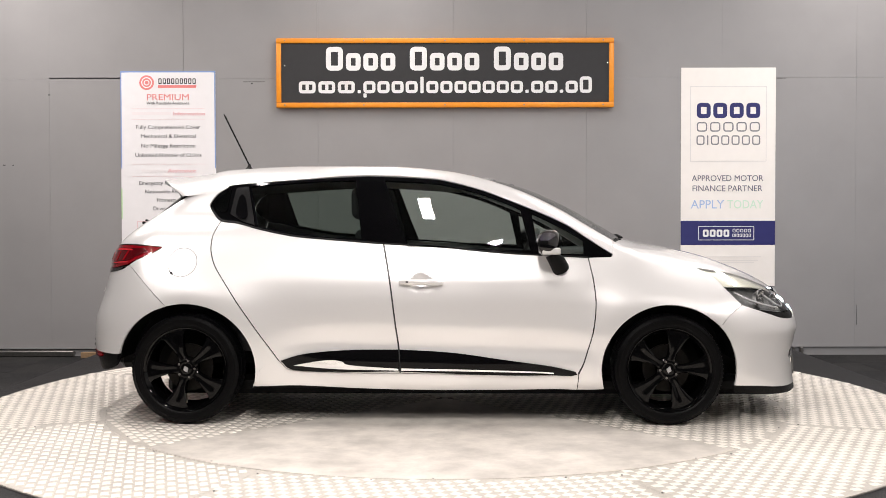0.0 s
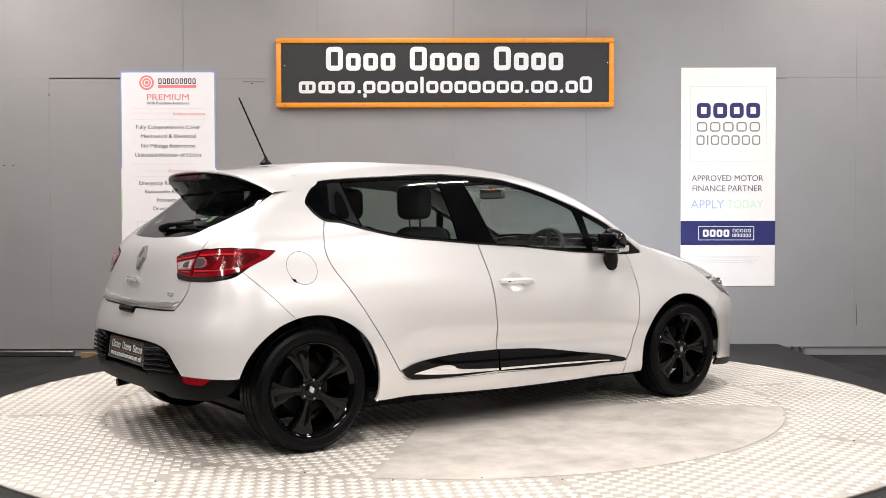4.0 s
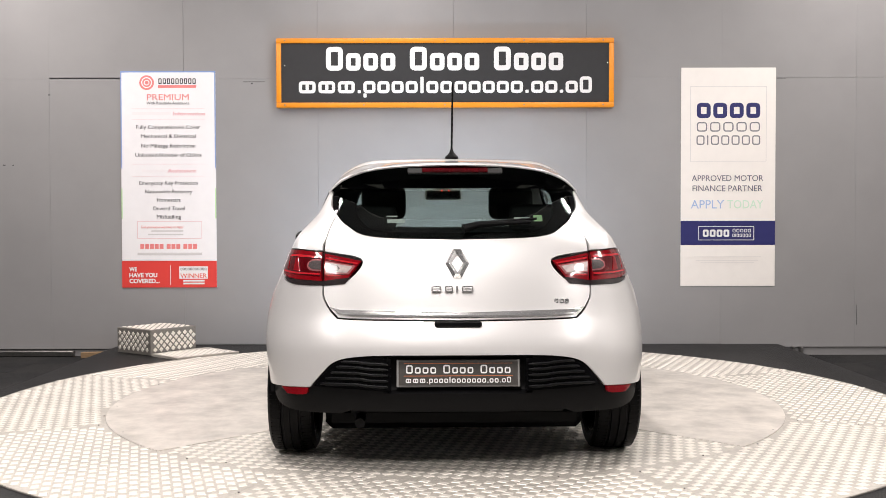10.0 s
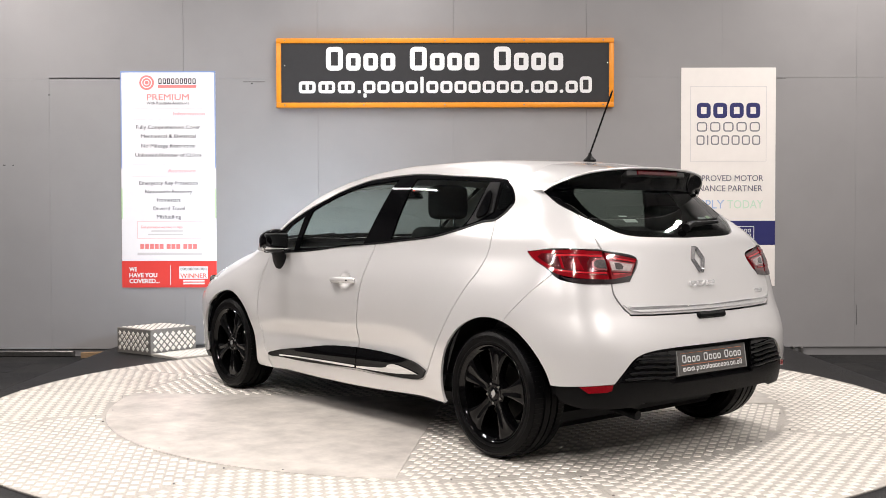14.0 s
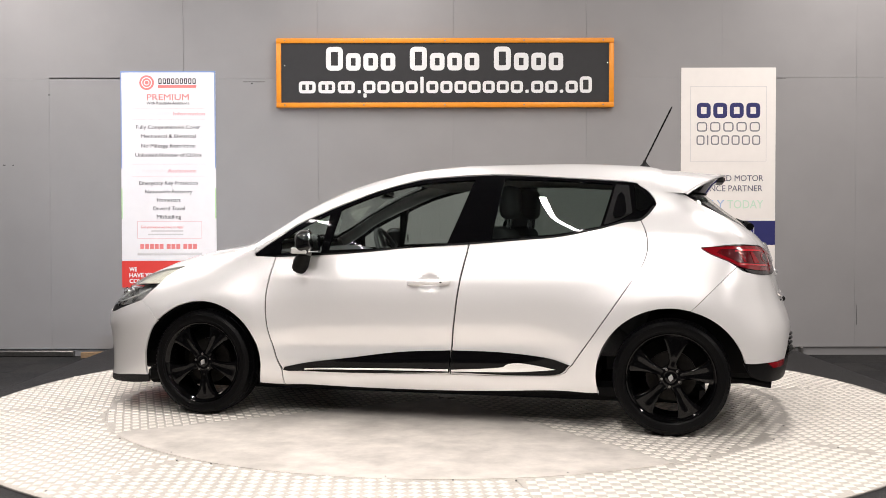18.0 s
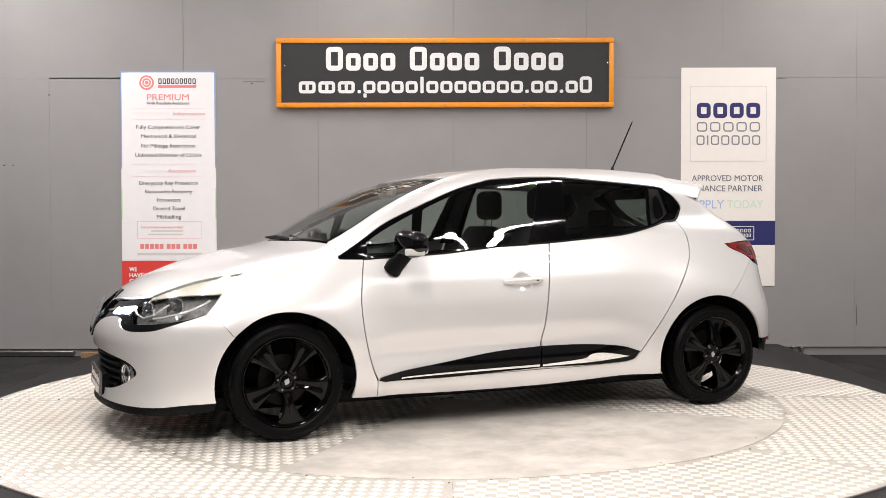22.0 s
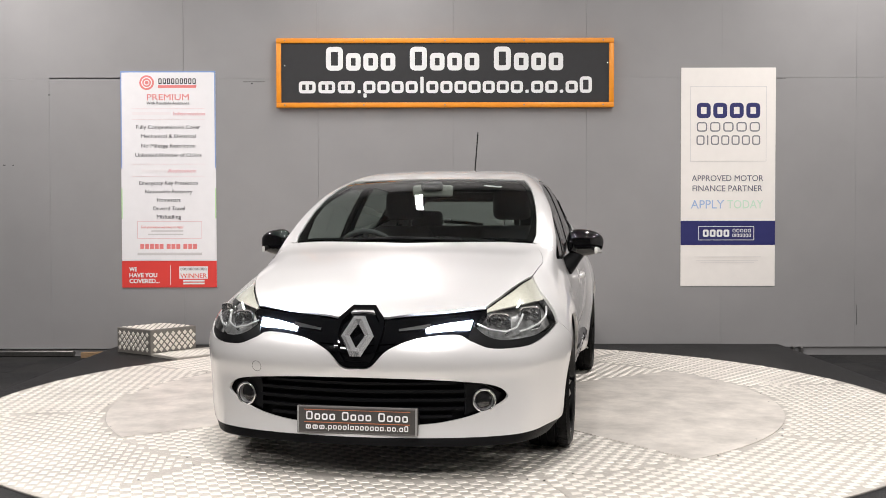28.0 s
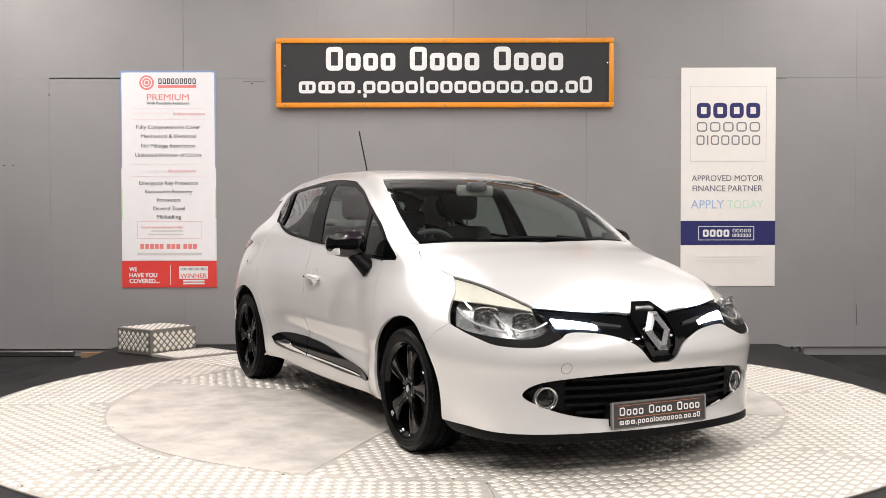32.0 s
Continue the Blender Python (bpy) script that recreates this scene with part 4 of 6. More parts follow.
def build_body():
    # doors
    panel("front_door", "side", "x-0.318z0.968* " + "x0.0z0.949 x0.36z0.916 x0.788z0.893* x0.812z0.767 x0.822z0.649 x0.806z0.501 x0.764z0.348 x0.727z0.268* x0.3z0.262 x-0.226z0.268* x-0.233z0.399 x-0.256z0.584 x-0.280z0.765", gap=0.0042, cell=(0.014, 0.014), deep=dent)
    panel("rear_door", "side", "x-0.318z0.968* x-0.280z0.765 x-0.256z0.584 x-0.233z0.399 x-0.226z0.268* x-0.5z0.270 x-0.80z0.285 x-0.875z0.335* x-0.985z0.493 x-1.09z0.644 x-1.17z0.763 x-1.23z0.853 x-1.257z0.928 x-1.258z0.989 x-1.246z1.04 x-1.220z1.095* x-1.129z1.082 x-0.999z1.048 x-0.809z1.010 x-0.561z0.988", gap=0.0042)
    # sill
    panel("sill", "side", "x0.727z0.268* x0.722z0.182* x0.3z0.178 x-0.3z0.182 x-1.014z0.204* x-0.97z0.30 x-0.875z0.335* x-0.80z0.285 x-0.5z0.270 x-0.226z0.268 x0.3z0.262", gap=-0.0012)
    # front wing
    panel("front_wing", "side", "x0.862z0.188* x0.726z0.182* x0.731z0.268* x0.764z0.348 x0.806z0.501 x0.822z0.649 x0.812z0.767 x0.788z0.893* x0.915z0.896* x0.920z0.912* x0.93y0.664* x0.949y0.647* x1.035y0.678 x1.105y0.697 x1.16y0.699 x1.25y0.688 x1.387y0.675* x1.477z0.780 x1.526z0.722 x1.60z0.640* x1.525z0.588 x1.472z0.525* " + arch(AXLE_F, 43, 197), gap=0.0018)
    # rear quarter
    panel("rear_quarter", "side", "x-0.875z0.335* x-0.97z0.30 x-1.014z0.204* " + arch(AXLE_R, -14, 105, n=10) + "* x-1.555z0.715 x-1.63z0.790 x-1.70z0.857* x-1.658z0.884 x-1.57z0.921 x-1.523z0.951* x-1.65z0.966 z0.966y0.66 z0.962y0.579* z1.021y0.571 z1.075y0.554 z1.121y0.537* z1.17y0.568 z1.252y0.560* x-1.46z1.292* x-1.40z1.312 x-1.30z1.318* x-1.199z1.292 x-1.258z1.243 x-1.295z1.185 x-1.275z1.15 x-1.220z1.095* x-1.246z1.04 x-1.258z0.989 x-1.257z0.928 x-1.23z0.853 x-1.17z0.763 x-1.09z0.644 x-0.985z0.493", gap=0.0014)
    # roof with its side rails and the windscreen pillars
    panel("roof", "side", "x0.315y0* x0.29y0.25 x0.255y0.40 x0.225y0.515* x0.36y0.56 x0.50y0.595 x0.65y0.622 x0.80y0.638 x0.88y0.643 x0.938y0.634* x0.946y0.645* x0.93y0.664* x0.920z0.912* x0.781z1.001 x0.667z1.075 x0.515z1.145 x0.363z1.207 x0.208z1.266 x0.05z1.309 x-0.075z1.331 x-0.422z1.348 x-0.768z1.328 x-1.087z1.306 x-1.199z1.292* x-1.30z1.318* x-1.40z1.312* x-1.44y0.35 x-1.45y0*", both=True, gap=0.0)
    # bonnet
    panel("bonnet", "top", "x1.10y0* x1.06y0.25 x0.998y0.48 x0.949y0.647* x1.035y0.678 x1.105y0.697 x1.16y0.699 x1.25y0.688 x1.387y0.675* x1.55y0.63 x1.70y0.575 x1.815y0.515* x1.87y0.40 x1.905y0.30 x1.94y0.15 x1.95y0.10 x1.935y0.05 x1.93y0*", both=True, gap=0.0005)
    # front bumper: one piece round both openings
    panel("front_bumper", "front", "y0z0.472* y0.06z0.478 y0.135z0.552 y0.25z0.598 y0.41z0.613 y0.47z0.588* y0.563z0.556 y0.70z0.560 x1.76z0.588 x1.60z0.640* x1.525z0.588 x1.472z0.525* " + arch(AXLE_F, 43, -13, n=6) + "* x1.70z0.205 y0.70z0.190 y0.42z0.186 y0z0.184* y0z0.236* y0.25z0.238 y0.43z0.262 y0.57z0.311 y0.622z0.355 y0.55z0.405 y0.31z0.429 y0z0.436*", both=True, gap=0.0, cell=(0.03, 0.025))
    panel("front_lip", "front", "y0z0.184* y0.42z0.186 y0.70z0.190 x1.70z0.205 x1.555z0.214* x1.56z0.162* x1.7z0.150 y0.62z0.145 y0.3z0.147 y0z0.148*", MATT_BLACK, 0.004, both=True, gap=0.0, label="matt black chin lip", deep=lambda p: np.stack([-0.016 * ease(0.19, 0.15, p[:, 2]), 0 * p[:, 1], 0 * p[:, 2]], -1))
    # upper grille mask with the badge shield
    panel("grille_mask", "front", "y0z0.722* y0.052z0.722* y0.098z0.674* y0.315z0.693 y0.515z0.708 y0.53z0.690* y0.495z0.650 y0.468z0.606 y0.41z0.615 y0.25z0.600 y0.135z0.553 y0.062z0.480 y0z0.474*", GLOSS_BLACK, 0.010, both=True, gap=0.001, label="gloss black grille mask")
    # raised frame round the badge
    shield = "y0.0z0.724 y0.050z0.724* y0.100z0.674* y0.104z0.62 y0.082z0.53 y0.052z0.487* y0.0z0.484"
    inner = "y0.0z0.708 y0.043z0.708* y0.082z0.662* y0.086z0.62 y0.070z0.545 y0.044z0.502* y0.0z0.500"
    tokens = shield.split() + inner.split()[::-1]
    tokens[0], tokens[6], tokens[7], tokens[13] = "y0z0.724*", "y0z0.484*", "y0z0.500*", "y0z0.708*"
    panel("badge_frame", "front", " ".join(tokens), GLOSS_BLACK, -0.006, both=True, gap=0.0, rim=0.016, label="raised gloss black badge frame", cell=(0.03, 0.02))
    for z0, z1, w in ((0.500, 0.506, 0.085), (0.535, 0.541, 0.12), (0.570, 0.576, 0.165)):
        panel("mask_rib", "front", "y0z%.3f* y%.3fz%.3f* y%.3fz%.3f* y0z%.3f*" % (z0, w, z0 + 0.01, w, z1 + 0.01, z1), GLOSS_BLACK, 0.003, both=True, gap=0.0, rim=0.008)
    # lower grille backing
    panel("lower_grille", "front", "y0z0.236* y0.25z0.238 y0.43z0.262 y0.57z0.311 y0.622z0.355 y0.55z0.405 y0.31z0.429 y0z0.436*", MATT_BLACK, 0.045, both=True, gap=-0.012, rim=0.0, label="black lower grille")
    for z0, z1, w in ((0.258, 0.272, 0.40), (0.292, 0.306, 0.45), (0.328, 0.342, 0.46), (0.364, 0.378, 0.45), (0.398, 0.410, 0.42)):
        panel("grille_slat", "front", "y0z%.3f* y%.2fz%.3f* y%.2fz%.3f* y0z%.3f*" % (z0, w, z0 + 0.006, w, z1 + 0.004, z1), SLAT_BLACK, 0.018, both=True, gap=0.0, rim=0.022)
    panel("fog_bezel", "front", "y0.452z0.404* y0.53z0.399 y0.605z0.360* y0.565z0.318 y0.452z0.276*", SLAT_BLACK, 0.022, gap=0.0, rim=0.03, label="black fog lamp bezel")
    # tailgate below the glass
    panel("tailgate", "rear", "y0z1.010* y0.36z1.022 y0.478z1.070 y0.534z1.121* y0.570z1.021 y0.576z0.958* y0.41z0.922 y0.48z0.830 y0.576z0.818* y0.570z0.757 y0.52z0.690 y0.45z0.676 y0z0.668*", both=True, gap=0.002)
    panel("tailgate_glass", "rear", "y0z1.336* y0.26z1.330 y0.43z1.305 y0.525z1.268* y0.534z1.121* y0.478z1.070 y0.36z1.022 y0z1.010*", GLASS_DARK, 0.004, both=True, gap=0.003, rim=0.004, label="tinted rear window")
    # black border printed round the rear window
    panel("rear_window_border", "rear", "y0z1.336* y0.26z1.330 y0.43z1.305 y0.525z1.268* y0.534z1.121* y0.478z1.070 y0.36z1.022 y0z1.010* y0z1.048* y0.33z1.055 y0.415z1.095 y0.45z1.15 y0.425z1.245 y0.26z1.272 y0z1.276*", GLOSS_BLACK, 0.013, both=True, gap=0.0, rim=0.0, cell=(0.02, 0.02))
    # black fins beside the rear window
    panel("window_fin", "rear", "y0.525z1.268* y0.557z1.252 y0.563z1.17 y0.534z1.121*", GLOSS_BLACK, 0.002, gap=0.001)
    # rear bumper
    panel("rear_bumper", "rear", "y0z0.662* y0.45z0.670 y0.525z0.685 y0.576z0.757 y0.580z0.812* y0.70z0.815 x-1.74z0.832 x-1.70z0.855* x-1.63z0.788 x-1.555z0.713 " + arch(AXLE_R, 105, 166, n=7).replace(" ", "* ", 1) + "* x-1.77z0.376 y0.757z0.379 y0.630z0.387* y0.587z0.437 y0.53z0.492 y0.45z0.516 y0.30z0.525 y0z0.526*", both=True, gap=0.0)
    panel("rear_valance", "rear", "y0z0.526* y0.30z0.525 y0.45z0.516 y0.53z0.492 y0.587z0.437 y0.630z0.387* y0.757z0.379 x-1.77z0.376 x-1.738z0.374* x-1.765z0.325 x-1.80z0.295 y0.70z0.272 y0.5z0.268* y0.46z0.285* y0z0.282*", MATT_BLACK, 0.012, both=True, gap=0.0, label="black lower bumper panel", cell=(0.02, 0.015), deep=lambda p: np.stack([-0.040 * ease(0.315, 0.285, np.abs(p[:, 1])) * ease(0.365, 0.38, p[:, 2]) * ease(0.522, 0.512, p[:, 2]), 0 * p[:, 1], 0 * p[:, 2]], -1))
    panel("rear_vent", "rear", "y0.285z0.512* y0.45z0.506 y0.52z0.485 y0.575z0.437 y0.615z0.390* y0.285z0.372*", GLOSS_BLACK, 0.008, gap=0.0, label="gloss black vent insert")
    for k, z in enumerate((0.394, 0.418, 0.442, 0.466, 0.488)):
        w = 0.60 - (z - 0.38) * 0.95
        uv = np.array([chart_point("rear", "y%.3fz%.3f" % (y, zz)) for y, zz in ((0.297, z - 0.001), (0.37, z + 0.001), (0.42, z + 0.008), (0.5 * (w + 0.42), z + 0.010), (w - 0.004, z + 0.009))])
        fine = np.array([np.interp(np.linspace(0, 4, 15), range(5), uv[:, c]) for c in (0, 1)]).T
        for sg in (1, -1):
            part("vent_slat", tube([(p[0], p[1] * sg, p[2]) for p in lay("rear", fine, -0.001)], [0.004] + [0.0068] * 13 + [0.004], 10), SLAT_BLACK, car, "", 60)
    panel("rear_reflector", "rear", "y0.757z0.3775* y0.637z0.384* y0.642z0.358 y0.66z0.353 y0.729z0.350*", RED_LENS, -0.003, gap=0.0, rim=0.018, label="red rear reflector")


def build_lamps():
    hl = "x1.387y0.675* x1.477z0.780 x1.526z0.722 x1.60z0.645* x1.70z0.620 y0.70z0.600 y0.60z0.595 y0.53z0.615 y0.475z0.655* y0.515z0.706* x1.815y0.515* x1.70y0.575 x1.55y0.63"
    for s, lens in zip((1, -1), panel("headlamp", "front", hl, LENS, 0.0, 0.002, 0.006, label="clear headlamp lens")):
        bm = cut_panel("front", inset(outline("front", hl), 0.003, "front"), 0.045, 0.0, (0.03, 0.03), False, s)
        part("lamp_housing", bm, LAMP_BACK, lens, "satin silver lamp housing")
        for cy, cz, r in ((0.580, 0.674, 0.047), (0.705, 0.692, 0.050)):
            c = lay("front", np.array([chart_point("front", "y%.3fz%.3f" % (cy, cz))]), 0.040)[0]
            bm = lathe([(0.030, 0.002), (0.028, 0.011), (0.006, 0.013), (-0.012, r * 0.45), (-0.006, r * 0.7), (0.010, r * 0.9), (0.026, r), (0.028, r + 0.004), (0.020, r + 0.005)], 36, "x")
            for v in bm.verts:
                rad, a = math.hypot(v.co.y, v.co.z), math.atan2(v.co.z, v.co.y)
                square = (abs(math.cos(a)) ** 4 + abs(math.sin(a)) ** 4) ** -0.25 if rad > 0.02 else 1
                v.co.y, v.co.z = v.co.y * square, v.co.z * square * 0.94
                if r * 0.4 < rad < r * 0.95:
                    v.co.x += 0.003 * (round(18 * a / math.pi) % 2)
            bmesh.ops.rotate(bm, verts=bm.verts, cent=(0, 0, 0), matrix=Matrix.Rotation(radians((20 if cy < 0.65 else 34) * s), 3, "Z"))
            for v in bm.verts:
                v.co += Vector((c[0] + 0.004, c[1] * s, c[2]))
            bowl = part("reflector_bowl", bm, LAMP_SILVER, lens, "fluted silver reflector bowl", 20)
        for line in ("y0.760z0.712 y0.766z0.694 y0.765z0.672 y0.742z0.647 y0.700z0.630 y0.668z0.624", "y0.674z0.692 y0.668z0.668 y0.656z0.642 y0.611z0.625 y0.545z0.637 y0.490z0.660"):
            uv = np.array([chart_point("front", tok) for tok in line.split()])
            fine = np.array([np.interp(np.linspace(0, len(uv) - 1, 26), range(len(uv)), uv[:, k]) for k in (0, 1)]).T
            pts = [(p[0], p[1] * s, p[2]) for p in lay("front", fine, 0.012)]
            part("light_guide", tube(pts, 0.0052, 8), GUIDE, lens, "pale silver light guide")
        bm = cut_panel("front", inset(outline("front", "x1.387y0.675* x1.55y0.632 x1.70y0.577 x1.812y0.517* y0.520z0.700* y0.600z0.716 y0.693z0.732 y0.755z0.741 x1.43z0.778*"), 0.004), 0.010, 0.006, (0.03, 0.03), False, s)
        part("indicator_strip", bm, CREAM_LENS, lens, "pale yellowed indicator strip")
    panel("headlamp_surround", "front", "x1.60z0.645* x1.70z0.617 y0.70z0.597 y0.60z0.592 y0.53z0.612 y0.475z0.655* y0.468z0.590 y0.563z0.558 y0.70z0.562 x1.76z0.590", MATT_BLACK, 0.006, gap=0.0, label="black moulding under the headlamp")
    panel("daytime_lamp", "front", "y0.472z0.672* y0.38z0.662* y0.285z0.645* y0.285z0.625* y0.38z0.634* y0.466z0.636*", DRL, 0.004, gap=0.002, rim=0.006, label="glowing white daytime running lamp")
    panel("grille_blade", "front", "y0.30z0.657* y0.17z0.636* y0.172z0.628* y0.30z0.640*", CHROME, 0.002, gap=0.0, rim=0.01, label="chrome blade in the grille mask")
    # tail lamps: outer half on the quarter, inner half on the tailgate
    tl = panel("tail_lamp", "rear", "y0.582z0.954* y0.70z0.964 x-1.72z0.962 x-1.62z0.959 x-1.525z0.951* x-1.57z0.922 x-1.658z0.886 x-1.715z0.857* y0.72z0.840 y0.582z0.830*", RED_LENS, -0.003, 0.0015, 0.02, label="red outer tail lamp")
    gl = panel("tailgate_lamp", "rear", "y0.572z0.950* y0.41z0.918* y0.466z0.846* y0.572z0.830*", RED_LENS, -0.003, 0.0015, 0.02, label="red inner tail lamp")
    outer_bits = (("dark_lens", DARK_RED, -0.0045, "y0.590z0.938* y0.70z0.946 x-1.62z0.945* x-1.60z0.928* x-1.70z0.882* y0.72z0.862 y0.590z0.850*"),
                  ("light_bar", BRIGHT_RED, -0.006, "y0.592z0.936* y0.70z0.943 x-1.69z0.940* x-1.69z0.932* y0.70z0.934 y0.592z0.928*"),
                  ("light_bar", BRIGHT_RED, -0.006, "y0.592z0.864* y0.70z0.868 x-1.71z0.876* x-1.71z0.869* y0.70z0.861 y0.592z0.857*"),
                  ("light_fin", RED_LENS, -0.0065, "y0.690z0.930* y0.700z0.930* y0.694z0.872* y0.682z0.872*"),
                  ("light_fin", RED_LENS, -0.0065, "x-1.775z0.930* x-1.762z0.930* x-1.784z0.874* x-1.797z0.874*"),
                  ("light_fin", RED_LENS, -0.0065, "x-1.715z0.932* x-1.705z0.932* x-1.735z0.880* x-1.745z0.880*"),
                  ("indicator_rim", PINK_LENS, -0.0068, "y0.586z0.922* y0.625z0.922 y0.644z0.910 y0.648z0.892 y0.632z0.876 y0.586z0.872*"),
                  ("indicator_lens", GREY_LENS, -0.009, "y0.586z0.916* y0.622z0.916 y0.638z0.907 y0.641z0.893 y0.628z0.882 y0.586z0.878*"))
    inner_bits = (("dark_lens", DARK_RED, -0.0045, "y0.566z0.938* y0.440z0.911* y0.480z0.860* y0.566z0.850*"),
                  ("light_bar", BRIGHT_RED, -0.006, "y0.566z0.931* y0.425z0.9085* y0.43z0.903* y0.566z0.924*"),
                  ("light_bar", BRIGHT_RED, -0.006, "y0.560z0.858* y0.50z0.858* y0.498z0.853* y0.560z0.852*"),
                  ("lamp_rim", PINK_LENS, -0.0068, "y0.568z0.915* y0.436z0.896* y0.466z0.860* y0.565z0.866*"),
                  ("reversing_lens", PALE_LENS, -0.009, "y0.566z0.910* y0.450z0.892* y0.472z0.866* y0.563z0.871*"),
                  ("reversing_bulb", GREY_LENS, -0.0105, "y0.545z0.902* y0.515z0.898 y0.503z0.885 y0.512z0.873 y0.545z0.875*"))
    for k in (0, 1):
        for lens, bits in ((tl[k], outer_bits), (gl[k], inner_bits)):
            for name, mat, sink, poly in bits:
                part(name, cut_panel("rear", outline("rear", poly), sink, 0.003, (0.03, 0.03), False, 1 - 2 * k), mat, lens)
    panel("lamp_foot", "rear", "y0.458z0.848* y0.482z0.820* y0.576z0.812* y0.70z0.816 x-1.765z0.830* x-1.735z0.846* y0.72z0.838 y0.576z0.832*", DARK_SMOKE, -0.004, gap=0.0, rim=0.02, label="smoked lower edge of the tail lamp")
    panel("lamp_brow", "rear", "y0.576z0.959* y0.70z0.968 x-1.70z0.965 x-1.525z0.954* x-1.53z0.951* x-1.70z0.961 y0.70z0.964 y0.576z0.955*", DARK_SMOKE, -0.002, gap=0.0, rim=0.012)
    panel("lamp_brow", "rear", "y0.573z0.956* y0.41z0.923* y0.412z0.917* y0.573z0.949*", DARK_SMOKE, -0.002, gap=0.0, rim=0.012)
    for s in (1, -1):
        # fog lamps
        bm = lathe([(-0.012, 0.003), (-0.004, 0.010), (-0.010, 0.016), (-0.002, 0.026), (-0.006, 0.030), (0.006, 0.038), (0.014, 0.040), (0.018, 0.044), (0.012, 0.049), (-0.02, 0.049)], 28, "x")
        bmesh.ops.rotate(bm, verts=bm.verts, cent=(0, 0, 0), matrix=Matrix.Rotation(radians(16 * s), 3, "Z"))
        for v in bm.verts:
            v.co += Vector((1.925, 0.522 * s, 0.337))
        fog = part("fog_lamp", bm, LAMP_BACK, car, "round fog lamp with chrome ring")
        bm = bmesh.new()
        lathe([(0.014 + 0.0075 * math.cos(k * math.pi / 4), 0.0455 + 0.0055 * math.sin(k * math.pi / 4)) for k in range(8)], 32, "x", bm, True)
        bmesh.ops.rotate(bm, verts=bm.verts, cent=(0, 0, 0), matrix=Matrix.Rotation(radians(16 * s), 3, "Z"))
        for v in bm.verts:
            v.co += Vector((1.930, 0.522 * s, 0.337))
        part("lamp_ring", bm, RING_CHROME, fog, "bright chrome ring", 60)
        bm = lathe([(0.020, 0.003), (0.018, 0.02), (0.010, 0.038)], 24, "x")
        bmesh.ops.rotate(bm, verts=bm.verts, cent=(0, 0, 0), matrix=Matrix.Rotation(radians(16 * s), 3, "Z"))
        for v in bm.verts:
            v.co += Vector((1.927, 0.522 * s, 0.337))
        part("fog_lens", bm, LENS, fog)


BRIGHT_RED = material("bright_red_light_guide", (0.55, 0.02, 0.03), 0.12, 0, 1.0, 200, 0.2)
GREY_LENS = material("grey_lamp_chamber", (0.16, 0.14, 0.14), 0.15, 0.4, 1.0, 150, 0.5)
PALE_LENS = material("frosted_white_lens", (0.55, 0.46, 0.45), 0.15, 0, 1.0, 40, 0.4, 0.2, 60)
LAMP_BACK = material("smoked_lamp_reflector", (0.40, 0.40, 0.405), 0.34, 0.6, 0, 40, 0.5)
FRAME_BLACK = material("satin_black_frame", (0.0025, 0.0025, 0.003), 0.05, 0, 0, 40, 0.2, spec=0.16)
STRIP_CHROME = material("bright_chrome_strip", (0.93, 0.93, 0.94), 0.14, 0.85, 0.4)
RING_CHROME = material("polished_chrome_ring", (0.72, 0.73, 0.74), 0.13, 1.0)
LAMP_SILVER = material("fluted_silver_reflector", (0.66, 0.66, 0.67), 0.16, 0.95, 0.2, 60, 0.25)
GUIDE = material("silver_light_guide", (0.72, 0.73, 0.74), 0.25, 0.3, 0.5)
CREAM_LENS = material("yellowed_lens", (0.80, 0.78, 0.68), 0.2, 0, 0.8, 60, 0.12)
DARK_SMOKE = material("smoked_lens", (0.022, 0.016, 0.017), 0.12, 0, 0.6)


